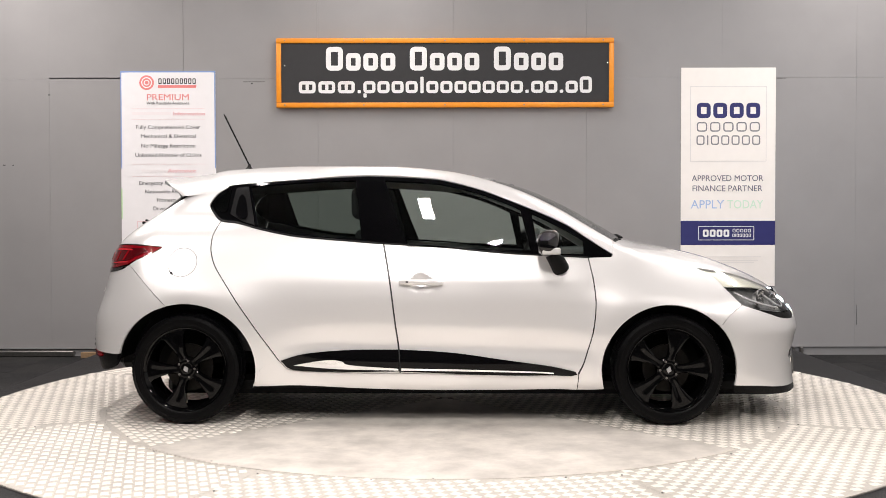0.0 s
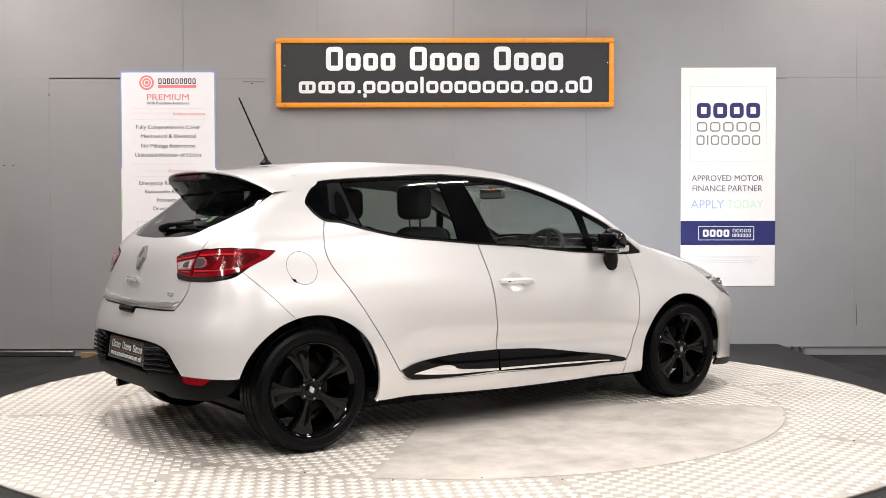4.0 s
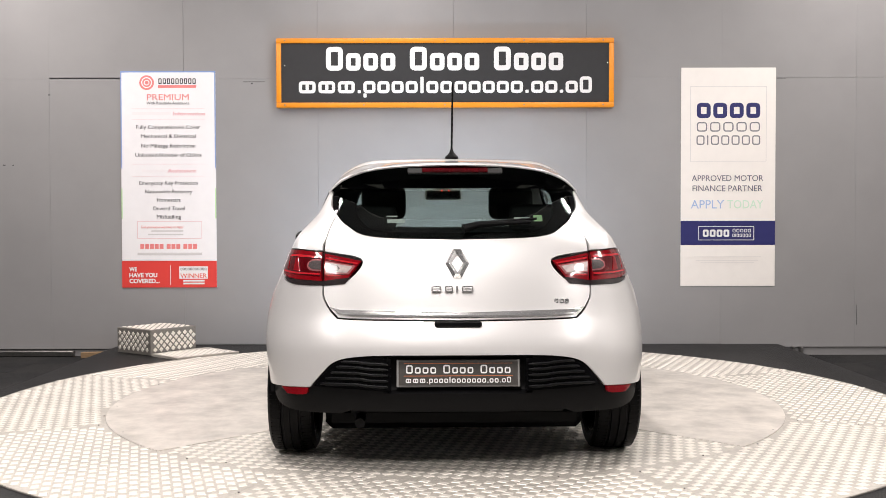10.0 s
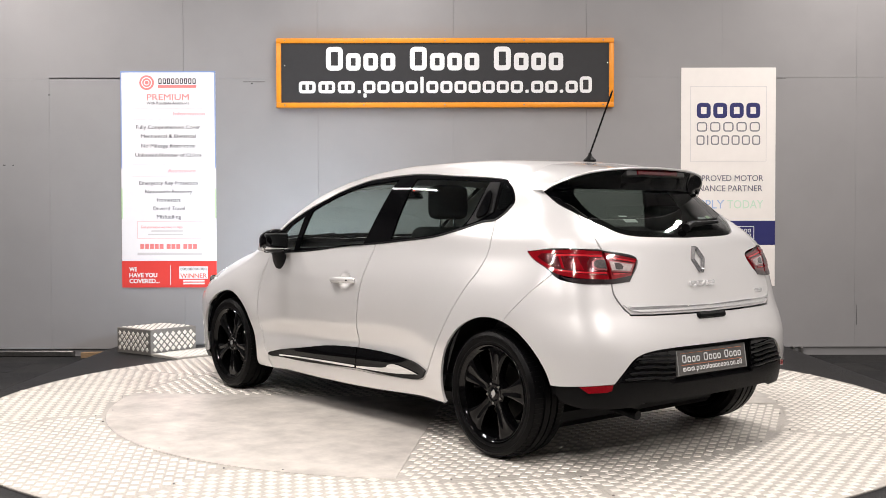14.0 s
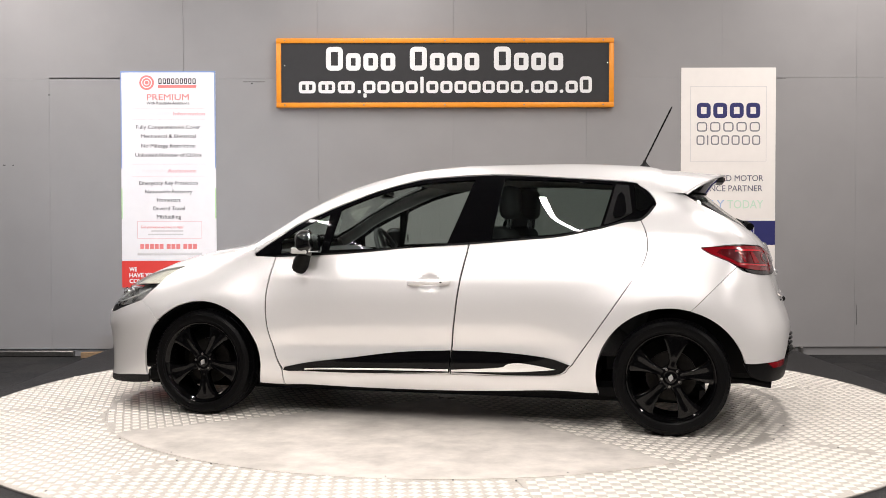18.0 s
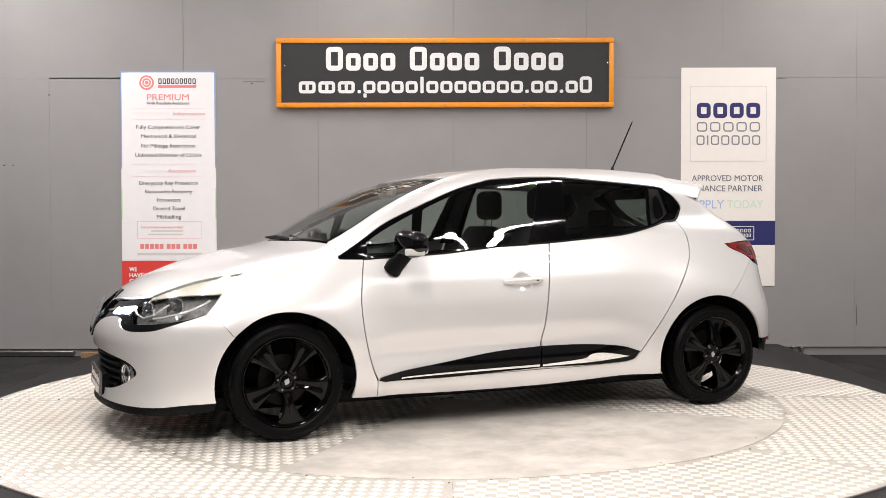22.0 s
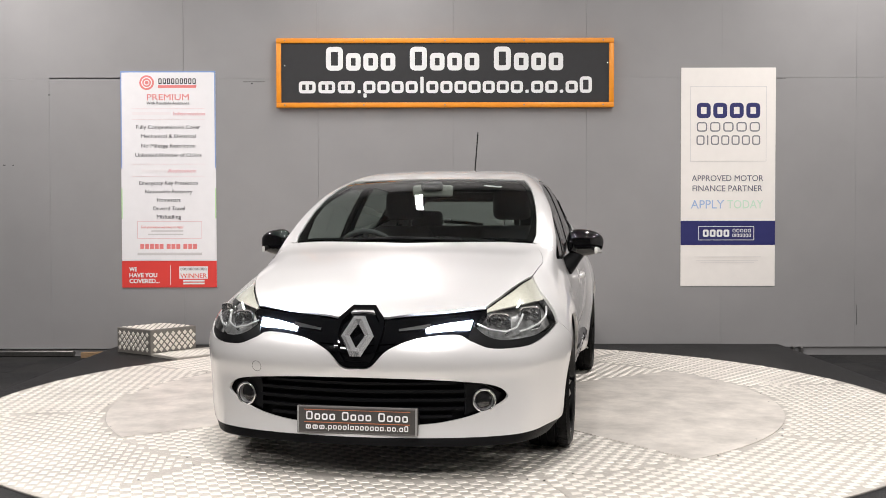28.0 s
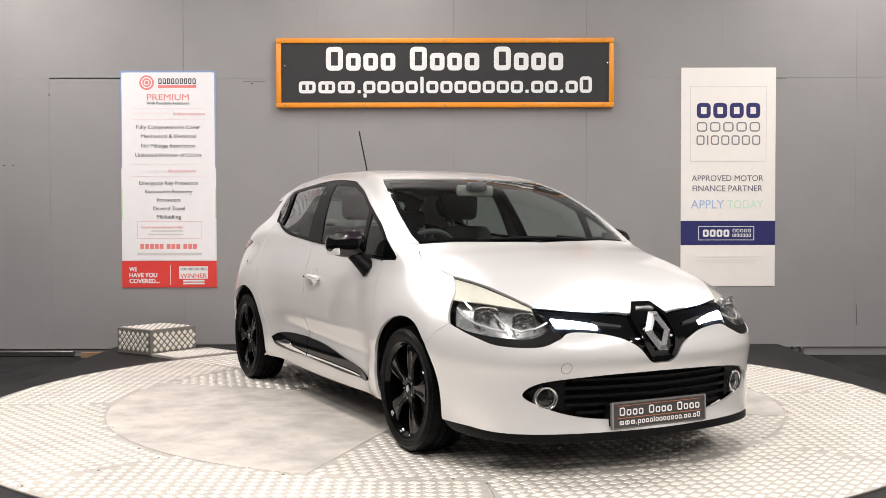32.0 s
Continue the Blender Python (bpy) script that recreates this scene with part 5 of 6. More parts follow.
def build_glazing():
    rear_all = "x-1.199z1.289 x-1.087z1.303 x-0.768z1.325 x-0.422z1.345* x-0.380z1.15 x-0.320z0.969* x-0.561z0.991 x-0.809z1.013 x-0.999z1.051 x-1.129z1.086 x-1.220z1.100 x-1.275z1.15 x-1.292z1.185 x-1.258z1.240"
    front_a = "x-0.422z1.345* x-0.075z1.328 x0.05z1.306 x0.208z1.263 x0.363z1.204 x0.455z1.166* x0.520z0.905* x0.36z0.917 x-0.007z0.952 x-0.320z0.969* x-0.380z1.15"
    front_b = "x0.455z1.166* x0.515z1.142 x0.667z1.072 x0.781z0.998 x0.918z0.910* x0.913z0.897* x0.788z0.895 x0.520z0.905*"
    g_rear = "x-1.074z1.290* x-0.768z1.312 x-0.485z1.322* x-0.438z0.996* x-0.624z1.006 x-0.81z1.026 x-1.012z1.064*"
    g_front = "x-0.322z1.320* x-0.074z1.307 x0.05z1.286 x0.208z1.243 x0.363z1.183 x0.425z1.153* x0.478z0.932* x0.207z0.942 x-0.188z0.956* x-0.255z1.13"
    g_q = "x0.487z1.132* x0.54z1.108 x0.667z1.043 x0.762z0.985* x0.764z0.912* x0.522z0.918*"
    panel("window_frame", "side", rear_all, FRAME_BLACK, 0.004, 0.0, 0.012, hole=g_rear, label="gloss black rear window frame")
    panel("window_frame", "side", front_a, FRAME_BLACK, 0.004, 0.0, 0.012, hole=g_front, label="gloss black front window frame")
    panel("window_frame", "side", front_b, FRAME_BLACK, 0.004, 0.0, 0.012, hole=g_q, label="black mirror corner frame")
    panel("rear_door_glass", "side", g_rear, GLASS_DARK, 0.007, 0.0, 0.003, label="tinted rear door window")
    panel("front_door_glass", "side", g_front, GLASS, 0.007, 0.0, 0.003, label="front door window")
    panel("quarter_glass", "side", g_q, GLASS, 0.007, 0.0, 0.003, label="small front quarter window")
    panel("rear_quarter_glass", "side", "x-1.275z1.185 x-1.236z1.239 x-1.180z1.278* x-1.194z1.148* x-1.233z1.144", GLASS_DARK, -0.001, 0.0, 0.004, label="small rear quarter window")
    panel("door_handle_panel", "side", "x-1.174z1.134* x-1.152z1.278* x-1.085z1.284* x-1.030z1.070* x-1.098z1.092", MATT_BLACK, -0.002, 0.0, 0.008, label="black hidden rear door handle panel")
    panel("handle_recess", "side", "x-1.140z1.130 x-1.128z1.225 x-1.098z1.225 x-1.075z1.120 x-1.10z1.105", GLOSS_BLACK, -0.010, 0.0, 0.012)
    panel("waist_strip", "side", "x-1.290z1.165 x-1.225z1.094 x-1.129z1.080 x-0.999z1.045 x-0.809z1.007 x-0.561z0.985 x-0.318z0.965 x0.0z0.946 x0.36z0.912 x0.788z0.890* x0.788z0.899* x0.36z0.921 x0.0z0.955 x-0.318z0.974 x-0.561z0.994 x-0.809z1.016 x-0.999z1.054 x-1.129z1.090 x-1.220z1.104 x-1.28z1.17", MATT_BLACK, -0.003, 0.0, 0.006, label="thin black waist seal")
    panel("windscreen", "top", "x0.315y0* x0.29y0.25 x0.255y0.40 x0.225y0.515* x0.36y0.56 x0.50y0.595 x0.65y0.622 x0.80y0.638 x0.88y0.643 x0.938y0.634* x0.985y0.45 x1.045y0.25 x1.085y0*", GLASS, 0.004, 0.004, 0.004, both=True, label="raked windscreen")
    border = "x0.315y0* x0.29y0.25 x0.255y0.40 x0.225y0.515* x0.36y0.56 x0.50y0.595 x0.65y0.622 x0.80y0.638 x0.88y0.643 x0.938y0.634* x0.985y0.45 x1.045y0.25 x1.085y0* x1.055y0* x1.02y0.25 x0.962y0.43 x0.918y0.596* x0.80y0.606 x0.65y0.590 x0.50y0.562 x0.36y0.525 x0.265y0.485* x0.29y0.38 x0.325y0.25 x0.345y0*"
    panel("windscreen_border", "top", border, GLOSS_BLACK, 0.008, 0.002, 0.003, both=True, label="black windscreen border")
    panel("cowl", "top", "x1.085y0* x1.045y0.25 x0.985y0.45 x0.938y0.634* x0.947y0.645* x1.00y0.47 x1.065y0.25 x1.105y0*", MATT_BLACK, 0.012, 0.0, 0.02, both=True, label="black scuttle panel")
    # door foot mouldings with chrome strips
    panel("door_moulding", "side", "x-0.868z0.342* x-0.735z0.378 x-0.492z0.397 x-0.236z0.399* x-0.229z0.284* x-0.554z0.280 x-0.797z0.292", FRAME_BLACK, -0.010, 0.0, 0.016, label="gloss black door foot moulding")
    panel("door_moulding", "side", "x-0.228z0.399* x0.056z0.382 x0.36z0.341 x0.715z0.284* x0.692z0.262 x0.36z0.262 x-0.222z0.282*", FRAME_BLACK, -0.010, 0.0, 0.016, label="gloss black door foot moulding")
    panel("chrome_strip", "side", "x-0.80z0.318* x-0.62z0.345 x-0.54z0.338 x-0.49z0.318 x-0.235z0.300* x-0.235z0.290* x-0.52z0.296 x-0.68z0.306", CHROME, -0.016, 0.0, 0.008, label="chrome strip")
    panel("chrome_strip", "side", "x-0.218z0.302* x0.2z0.294 x0.60z0.280* x0.60z0.273* x0.2z0.284 x-0.218z0.290*", CHROME, -0.016, 0.0, 0.008, label="chrome strip")


build_body()
build_lamps()
build_glazing()

# ---- wheels ----


DISC_STEEL = material("dull_dark_brake_steel", (0.02, 0.018, 0.016), 0.5, 0.8, 0, 60, 0.4)


def build_wheels():
    side = [(0.086, 0.222), (0.094, 0.226), (0.0975, 0.233), (0.1000, 0.236), (0.1000, 0.240), (0.0988, 0.2415), (0.1025, 0.253), (0.1018, 0.264), (0.1036, 0.266), (0.1036, 0.269), (0.1008, 0.271), (0.096, 0.280), (0.085, 0.2885), (0.072, 0.2915), (0.046, 0.2922)]
    crown = [(0.045, TYRE_R), (0.043, TYRE_R - 0.007), (0.035, TYRE_R - 0.007), (0.033, TYRE_R), (0.004, TYRE_R + 0.0005), (0.003, TYRE_R - 0.007)]
    prof = [(-a, r) for a, r in side + crown] + (side + crown)[::-1]
    # wheel faces -y: its outer side
    rim_prof = [(0.09, 0.208), (0.075, 0.194), (-0.05, 0.200), (-0.078, 0.205), (-0.088, 0.214), (-0.096, 0.219), (-0.099, 0.224), (-0.094, 0.228), (-0.08, 0.222), (0.09, 0.220)]
    wheel = part("wheel", lathe(rim_prof, 64, "y", close=True), RIM_BLACK, None, "gloss black five-spoke alloy wheel", 30)
    tyre = part("tyre", lathe(prof, 72, "y"), RUBBER, wheel, "black road tyre", 30)
    bm = bmesh.new()
    for i in range(80):
        a = 2 * math.pi * i / 80
        for y0, y1, off in ((-0.091, -0.047, 0), (0.047, 0.091, 0.5)):
            t = a + off * 2 * math.pi / 80
            b = bmesh.ops.create_cube(bm, size=1)["verts"]
            for v in b:
                p = Vector((v.co.x * 0.0165, (y0 + y1) / 2 + v.co.y * (y1 - y0), TYRE_R - 0.0055 + v.co.z * 0.011 - 0.006 * (abs((y0 + y1) / 2 + v.co.y * (y1 - y0)) > 0.08)))
                p.rotate(Matrix.Rotation(t, 3, "Y"))
                v.co = p
    part("tyre_tread", bm, RUBBER, wheel)["kind"] = "stuff"
    # five broad hollowed spokes that flare towards the rim
    flare = curve([(0.030, 0.021), (0.055, 0.026), (0.075, 0.0215), (0.11, 0.027), (0.15, 0.040), (0.185, 0.055), (0.214, 0.068)])
    for i in range(5):
        bm = bmesh.new()
        prev = None
        for r in (0.030, 0.045, 0.058, 0.070, 0.085, 0.105, 0.130, 0.155, 0.180, 0.200, 0.214):
            half = float(flare(r))
            base = -0.074 - 0.012 * math.sin(math.pi * min(1, max(0, (r - 0.04) / 0.17)) * 0.75)
            valley = 0.007 * float(ease(0.055, 0.08, r)) * float(ease(0.20, 0.15, r))
            top = []
            for k in range(9):
                u = -1 + k / 4
                bow = math.sqrt(max(0, r * r - (u * half) ** 2)) if r > 0.19 else r
                y = base + valley * math.exp(-(u / 0.42) ** 2) + 0.006 * float(ease(0.78, 1.0, abs(u)))
                top.append(bm.verts.new((u * half, y, bow)))
            low = [bm.verts.new((top[0].co.x * 0.94, -0.034, top[0].co.z)), bm.verts.new((top[-1].co.x * 0.94, -0.034, top[-1].co.z))]
            line = [low[0]] + top + [low[1]]
            if prev:
                for k in range(len(line) - 1):
                    bm.faces.new((prev[k], prev[k + 1], line[k + 1], line[k]))
            prev = line
        bmesh.ops.recalc_face_normals(bm, faces=bm.faces)
        bmesh.ops.rotate(bm, verts=bm.verts, cent=(0, 0, 0), matrix=Matrix.Rotation(radians(72 * i), 3, "Y"))
        part("spoke", bm, RIM_BLACK, wheel, smooth=50)
    part("hub", lathe([(-0.0785, 0.002), (-0.079, 0.022), (-0.077, 0.029), (-0.0745, 0.031), (-0.0765, 0.036), (-0.075, 0.050), (-0.068, 0.060), (-0.03, 0.064)], 40, "y"), RIM_BLACK, wheel)
    part("centre_cap", prism([(0, 0.019), (0.013, 0.003), (0.013, -0.003), (0, -0.019), (-0.013, -0.003), (-0.013, 0.003)], 0.004), SILVER_PLASTIC, wheel, "plain silver lozenge badge").location.y = -0.0825
    for i in range(5):
        a = 2 * math.pi * (i + 0.5) / 5
        bm = lathe([(-0.0745, 0.001), (-0.0745, 0.006), (-0.060, 0.007)], 8, "y")
        for v in bm.verts:
            v.co += Vector((0.046 * math.sin(a), -0.004, 0.046 * math.cos(a)))
        part("wheel_bolt", bm, STEEL, wheel)
    part("brake_disc", lathe([(0.0, 0.02), (0.0, 0.128), (0.012, 0.128), (0.012, 0.02)], 40, "y"), DISC_STEEL, wheel)
    spots = [(AXLE_F, -0.748, 0), (AXLE_R, -0.748, 0), (AXLE_F, 0.748, 180), (AXLE_R, 0.748, 180)]
    for n, (x, y, turn) in enumerate(spots):
        m = pose(x, y, HUB_Z + 0.004, 0, [14, -20, 31, 8][n], 0) if not turn else pose(x, y, HUB_Z + 0.004, 0, 0, 180) @ pose(0, 0, 0, 0, [14, -20, 31, 8][n], 0)
        w = wheel if n == 0 else copy_thing(wheel, m)
        w.parent = car
        w.matrix_basis = m


build_wheels()

# ---- cabin and underside ----


def build_inside():
    # dark tub that closes the body behind its gaps
    panel("wheel_housing", "side", "x1.62z0.52* " + arch(AXLE_F, 40, 200, more=0.003) + " x0.85z0.20* x0.80z0.60* x1.2z0.72*", MATT_BLACK, 0.05, 0.0, 0.0)
    for ax in (AXLE_F, AXLE_R):
        for s in (1, -1):
            bm = lathe([(0.86, 0.364 if ax > 0 else 0.382), (0.50, 0.364 if ax > 0 else 0.382), (0.50, 0.0)], 48, "y")
            bmesh.ops.delete(bm, geom=[v for v in bm.verts if v.co.z < 0.03], context="VERTS")
            for v in bm.verts:
                v.co = Vector((v.co.x + ax, (v.co.y - 0.04) * s, v.co.z + HUB_Z))
            part("arch_liner", bm, MATT_BLACK, car)
    part("underbody", box(-1.55, 1.70, -0.60, 0.60, 0.125, 0.23, 0.03), MATT_BLACK, car)
    part("floor_pan", box(-0.98, 0.82, -0.66, 0.66, 0.165, 0.24, 0.02), MATT_BLACK, car)
    part("engine_bay", box(0.95, 1.80, -0.49, 0.49, 0.20, 0.66, 0.03), MATT_BLACK, car)
    part("boot_floor", box(-1.86, -1.0, -0.49, 0.49, 0.255, 0.62, 0.03), MATT_BLACK, car)
    part("exhaust", tube([(-1.2, 0.42, 0.22), (-1.75, 0.42, 0.24), (-1.89, 0.42, 0.22)], 0.022, 12), MATT_BLACK, car)
    # inner door skins and pillars
    panel("door_lining", "side", "x-1.2z0.93* x0.80z0.88* x0.80z0.25* x-0.95z0.25* x-1.15z0.62*", TRIM, 0.045, 0.0, 0.0, label="dark door lining")
    panel("quarter_lining", "side", "x-1.2z1.06* x-1.55z1.10* x-1.72z0.93* x-1.70z0.66* x-1.0z0.66* x-1.1z0.93*", TRIM, 0.04, 0.0, 0.0, label="dark rear side lining")
    panel("headliner", "side", "x0.27y0* x0.22y0.42 x0.1z1.30* x-0.4z1.335* x-1.1z1.300* x-1.36z1.29* x-1.40y0*", HEADLINER, 0.03, 0.0, 0.0, both=True, label="pale grey headliner")
    panel("pillar_lining", "side", "x-0.45z1.32* x-0.36z1.32* x-0.27z0.95* x-0.37z0.95*", TRIM, 0.03, 0.0, 0.0)
    # dashboard
    bm = bmesh.new()
    rows = [(1.04, 0.90), (0.90, 0.925), (0.72, 0.915), (0.60, 0.88), (0.56, 0.80), (0.62, 0.60), (0.66, 0.40)]
    cols = [-0.66, -0.5, -0.25, 0, 0.25, 0.5, 0.66]
    grid = [[bm.verts.new((x, y, z + (0.03 * math.exp(-((y + 0.36) / 0.16) ** 2) if 0.85 < z and x < 0.8 else 0))) for y in cols] for x, z in rows]
    for a, b in zip(grid, grid[1:]):
        for k in range(len(cols) - 1):
            bm.faces.new((a[k], a[k + 1], b[k + 1], b[k]))
    bmesh.ops.recalc_face_normals(bm, faces=bm.faces)
    part("dashboard", bm, TRIM, car, "dark moulded dashboard")
    # steering wheel on the right-hand side
    cx, cy, cz = 0.46, -0.36, 0.87
    rot = Matrix.Rotation(radians(-64), 3, "Y")
    ring = []
    for i in range(33):
        a = 2 * math.pi * i / 32
        p = rot @ Vector((0.185 * math.cos(a), 0.185 * math.sin(a), 0))
        ring.append((cx + p.x, cy + p.y, cz + p.z))
    sw = part("steering_wheel", tube(ring, 0.015, 10, ends=False), TRIM, car, "black steering wheel")
    bm = bmesh.new()
    for a in (0, math.pi, -math.pi / 2):
        e1 = rot @ Vector((0.18 * math.sin(a), 0.18 * math.cos(a), 0)) if a != -math.pi / 2 else rot @ Vector((0.18, 0, 0))
        tube([(cx + 0.02, cy, cz), (cx + e1.x, cy + e1.y, cz + e1.z)], 0.016, 8, bm)
    part("wheel_spokes", bm, TRIM, sw)
    hubm = lathe([(-0.03, 0.002), (-0.03, 0.05), (0.03, 0.065), (0.10, 0.05)], 24, "x")
    bmesh.ops.rotate(hubm, verts=hubm.verts, cent=(0, 0, 0), matrix=Matrix.Rotation(radians(24), 3, "Y"))
    for v in hubm.verts:
        v.co += Vector((cx + 0.02, cy, cz))
    part("airbag_cover", hubm, TRIM, sw)

    def seat(x, y, wide, name="front_seat"):
        bm = box(x - 0.25, x + 0.27, y - wide / 2, y + wide / 2, 0.36, 0.54, 0.06, seg=3)
        st = part(name, bm, FABRIC, car, "charcoal fabric seat")
        bm = box(-0.07, 0.07, -wide / 2, wide / 2, 0, 0.62, 0.055, seg=3)
        for v in bm.verts:
            v.co.y *= 1 - 0.25 * max(0, v.co.z - 0.3) / 0.32
        bmesh.ops.rotate(bm, verts=bm.verts, cent=(0, 0, 0), matrix=Matrix.Rotation(radians(-20), 3, "Y"))
        for v in bm.verts:
            v.co += Vector((x - 0.22, y, 0.47))
        part("seat_back", bm, FABRIC, st)
        return st

    for y in (-0.36, 0.36):
        st = seat(-0.02, y, 0.50)
        bm = box(-0.05, 0.05, -0.125, 0.125, 0, 0.19, 0.045, seg=3)
        for v in bm.verts:
            v.co += Vector((-0.475, y, 1.10))
        part("headrest", bm, FABRIC, st)
        for k in (-0.05, 0.05):
            part("headrest_post", tube([(-0.46, y + k, 1.02), (-0.475, y + k, 1.13)], 0.006, 8), CHROME, st)
    rear = seat(-0.92, 0.0, 1.22, "rear_bench")
    for y in (-0.40, 0.40):
        bm = box(-0.04, 0.04, -0.13, 0.13, 0, 0.13, 0.035, seg=3)
        for v in bm.verts:
            v.co += Vector((-1.365, y, 1.04))
        part("headrest", bm, FABRIC, rear)
    # driving mirror
    mr = part("driving_mirror", box(0.36, 0.395, -0.118, 0.118, 1.232, 1.298, 0.016, seg=3), CREAM_GREY, car, "pale grey cabin mirror")
    part("mirror_stem", box(0.37, 0.43, -0.065, 0.065, 1.262, 1.318, 0.025, seg=3), TRIM, mr)
    part("mirror_glass", box(0.357, 0.3595, -0.108, 0.108, 1.240, 1.290), CHROME, mr)
    part("parcel_shelf", box(-1.60, -1.22, -0.55, 0.55, 0.93, 0.95, 0.006), TRIM, car)


CREAM_GREY = material("pale_grey_plastic", (0.45, 0.44, 0.41), 0.5, 0, 0, 60, 0.1)
build_inside()

# ---- outer fittings ----


def build_fittings():
    # roof spoiler
    lip = curve([(0, 1.339), (0.15, 1.336), (0.28, 1.329), (0.40, 1.314), (0.46, 1.297), (0.51, 1.277), (0.55, 1.252), (0.585, 1.222)])
    back = curve([(0, -1.662), (0.15, -1.656), (0.28, -1.636), (0.40, -1.60), (0.46, -1.567), (0.51, -1.532), (0.55, -1.49), (0.585, -1.45)])
    rows, under = [], []
    for y in 0.585 * np.sin(np.linspace(-math.pi / 2, math.pi / 2, 45)):
        k = abs(float(y))
        roof = lay("top", np.array([[-1.325, k]]))[0][2] + 0.0015
        lz, bx = float(lip(k)), float(back(k))
        p0, p2 = np.array([-1.325, roof]), np.array([bx, lz + 0.011])
        p1 = np.array([-1.325 + 0.5 * (bx + 1.325), roof - 0.13 * 0.5 * abs(bx + 1.325)])
        row = [(-1.322, y, roof - 0.012)] + [((1 - t) ** 2 * p0[0] + 2 * t * (1 - t) * p1[0] + t * t * p2[0], y, (1 - t) ** 2 * p0[1] + 2 * t * (1 - t) * p1[1] + t * t * p2[1]) for t in np.linspace(0, 1, 9)]
        row += [(bx - 0.002, y, lz + 0.005), (bx + 0.002, y, lz)]
        rows.append(row)
        g = lay("rear", np.array([chart_point("rear", "y%.4fz1.238" % min(k, 0.53))]), -0.004)[0]
        under.append([(bx + 0.002, y, lz - 0.0005), (0.5 * (bx + g[0]) + 0.012, y * 0.995, 0.5 * (lz + g[2]) + 0.004), (g[0], math.copysign(min(k, g[1]), y), min(g[2], lz - 0.004))])
    for name, grid, mat, words in (("spoiler", rows, PAINT, "white roof spoiler"), ("spoiler_underside", under, GLOSS_BLACK, "gloss black underside of the spoiler")):
        bm = bmesh.new()
        vs = [[bm.verts.new(p) for p in r] for r in grid]
        for a, b in zip(vs, vs[1:]):
            for k in range(len(a) - 1):
                bm.faces.new((a[k], b[k], b[k + 1], a[k + 1]))
        sp = part(name, bm, mat, car if name == "spoiler" else sp, words, 50)
    part("brake_light_surround", box(-1.650, -1.60, -0.215, 0.215, 1.303, 1.330, 0.006), GREY_TRIM, car, "grey brake light surround")
    part("brake_light", box(-1.656, -1.62, -0.150, 0.150, 1.309, 1.330, 0.004), DARK_RED, car, "dark red high brake light")
    # aerial
    base = bmesh.new()
    lathe([(0.0, 0.034), (0.008, 0.033), (0.020, 0.020), (0.030, 0.011), (0.045, 0.007)], 20, "z", base)
    for v in base.verts:
        v.co += Vector((-1.205, 0, 1.40))
    ae = part("aerial", base, MATT_BLACK, car, "black roof aerial")
    pts = [(-1.205 - 0.155 * t, 0, 1.438 + 0.315 * t) for t in np.linspace(0, 1, 24)]
    part("aerial_mast", tube(pts, [0.0055 if i % 2 else 0.0042 for i in range(23)] + [0.003], 8), MATT_BLACK, ae)
    # door mirrors
    for s in (1, -1):
        bm = bmesh.new()
        bmesh.ops.create_uvsphere(bm, u_segments=28, v_segments=18, radius=1)
        for v in bm.verts:
            p = v.co
            p = Vector((math.copysign(abs(p.x) ** 0.8, p.x), math.copysign(abs(p.y) ** 0.72, p.y), math.copysign(abs(p.z) ** 0.72, p.z)))
            fx = p.x * (0.066 if p.x > 0 else 0.046)
            fy = p.y * 0.098
            fz = p.z * 0.072 * (1 - 0.18 * p.y)
            v.co = Vector((0.562 + fx - 0.03 * p.y, s * (0.882 + fy), 0.972 + fz))
        mi = part("door_mirror", bm, GLOSS_BLACK, car, "gloss black door mirror", 60)
        bm = box(0.506, 0.521, 0.805, 0.965, 0.925, 1.02, 0.006) if s > 0 else box(0.506, 0.521, -0.965, -0.805, 0.925, 1.02, 0.006)
        part("mirror_glass", bm, CHROME, mi, "silvered mirror glass")
        bm = tube([(0.635, s * 0.775, 0.835), (0.622, s * 0.80, 0.865), (0.588, s * 0.835, 0.905), (0.575, s * 0.86, 0.935)], [0.05, 0.045, 0.036, 0.034], 12)
        part("mirror_foot", bm, MATT_BLACK, mi, "black mirror foot")
        bm = box(0.525, 0.625, 0.955, 0.972, 0.915, 0.950, 0.006) if s > 0 else box(0.525, 0.625, -0.972, -0.955, 0.915, 0.950, 0.006)
        for v in bm.verts:
            v.co.y -= s * 0.5 * max(0, v.co.x - 0.575)
        part("mirror_indicator", bm, CLEAR_PLASTIC, mi, "clear side indicator")
        # front door handle
        pts = [(-0.225, 0.822, 0.765), (-0.20, 0.836, 0.767), (-0.11, 0.842, 0.766), (-0.02, 0.838, 0.762), (0.0, 0.822, 0.760)]
        bm = tube([(x, s * y, z) for x, y, z in pts], [0.013, 0.016, 0.0165, 0.016, 0.012], 12)
        for v in bm.verts:
            v.co.y = s * (0.806 + (abs(v.co.y) - 0.806) * 0.9)
        dh = part("door_handle", bm, PAINT, car, "white pull door handle", 60)
        part("key_cover", box(-0.192, -0.180, s * 0.850 - 0.003, s * 0.850 + 0.003, 0.763, 0.770, 0.001), MATT_BLACK, dh)
    # fuel flap on the right-hand side, a thin round gap in the paint
    a = np.linspace(0, 2 * math.pi, 25)[:-1]
    ring = outline("side", " ".join("x%.4fz%.4f" % (-1.405 + 0.080 * math.cos(t), 0.870 + 0.078 * math.sin(t)) for t in a))
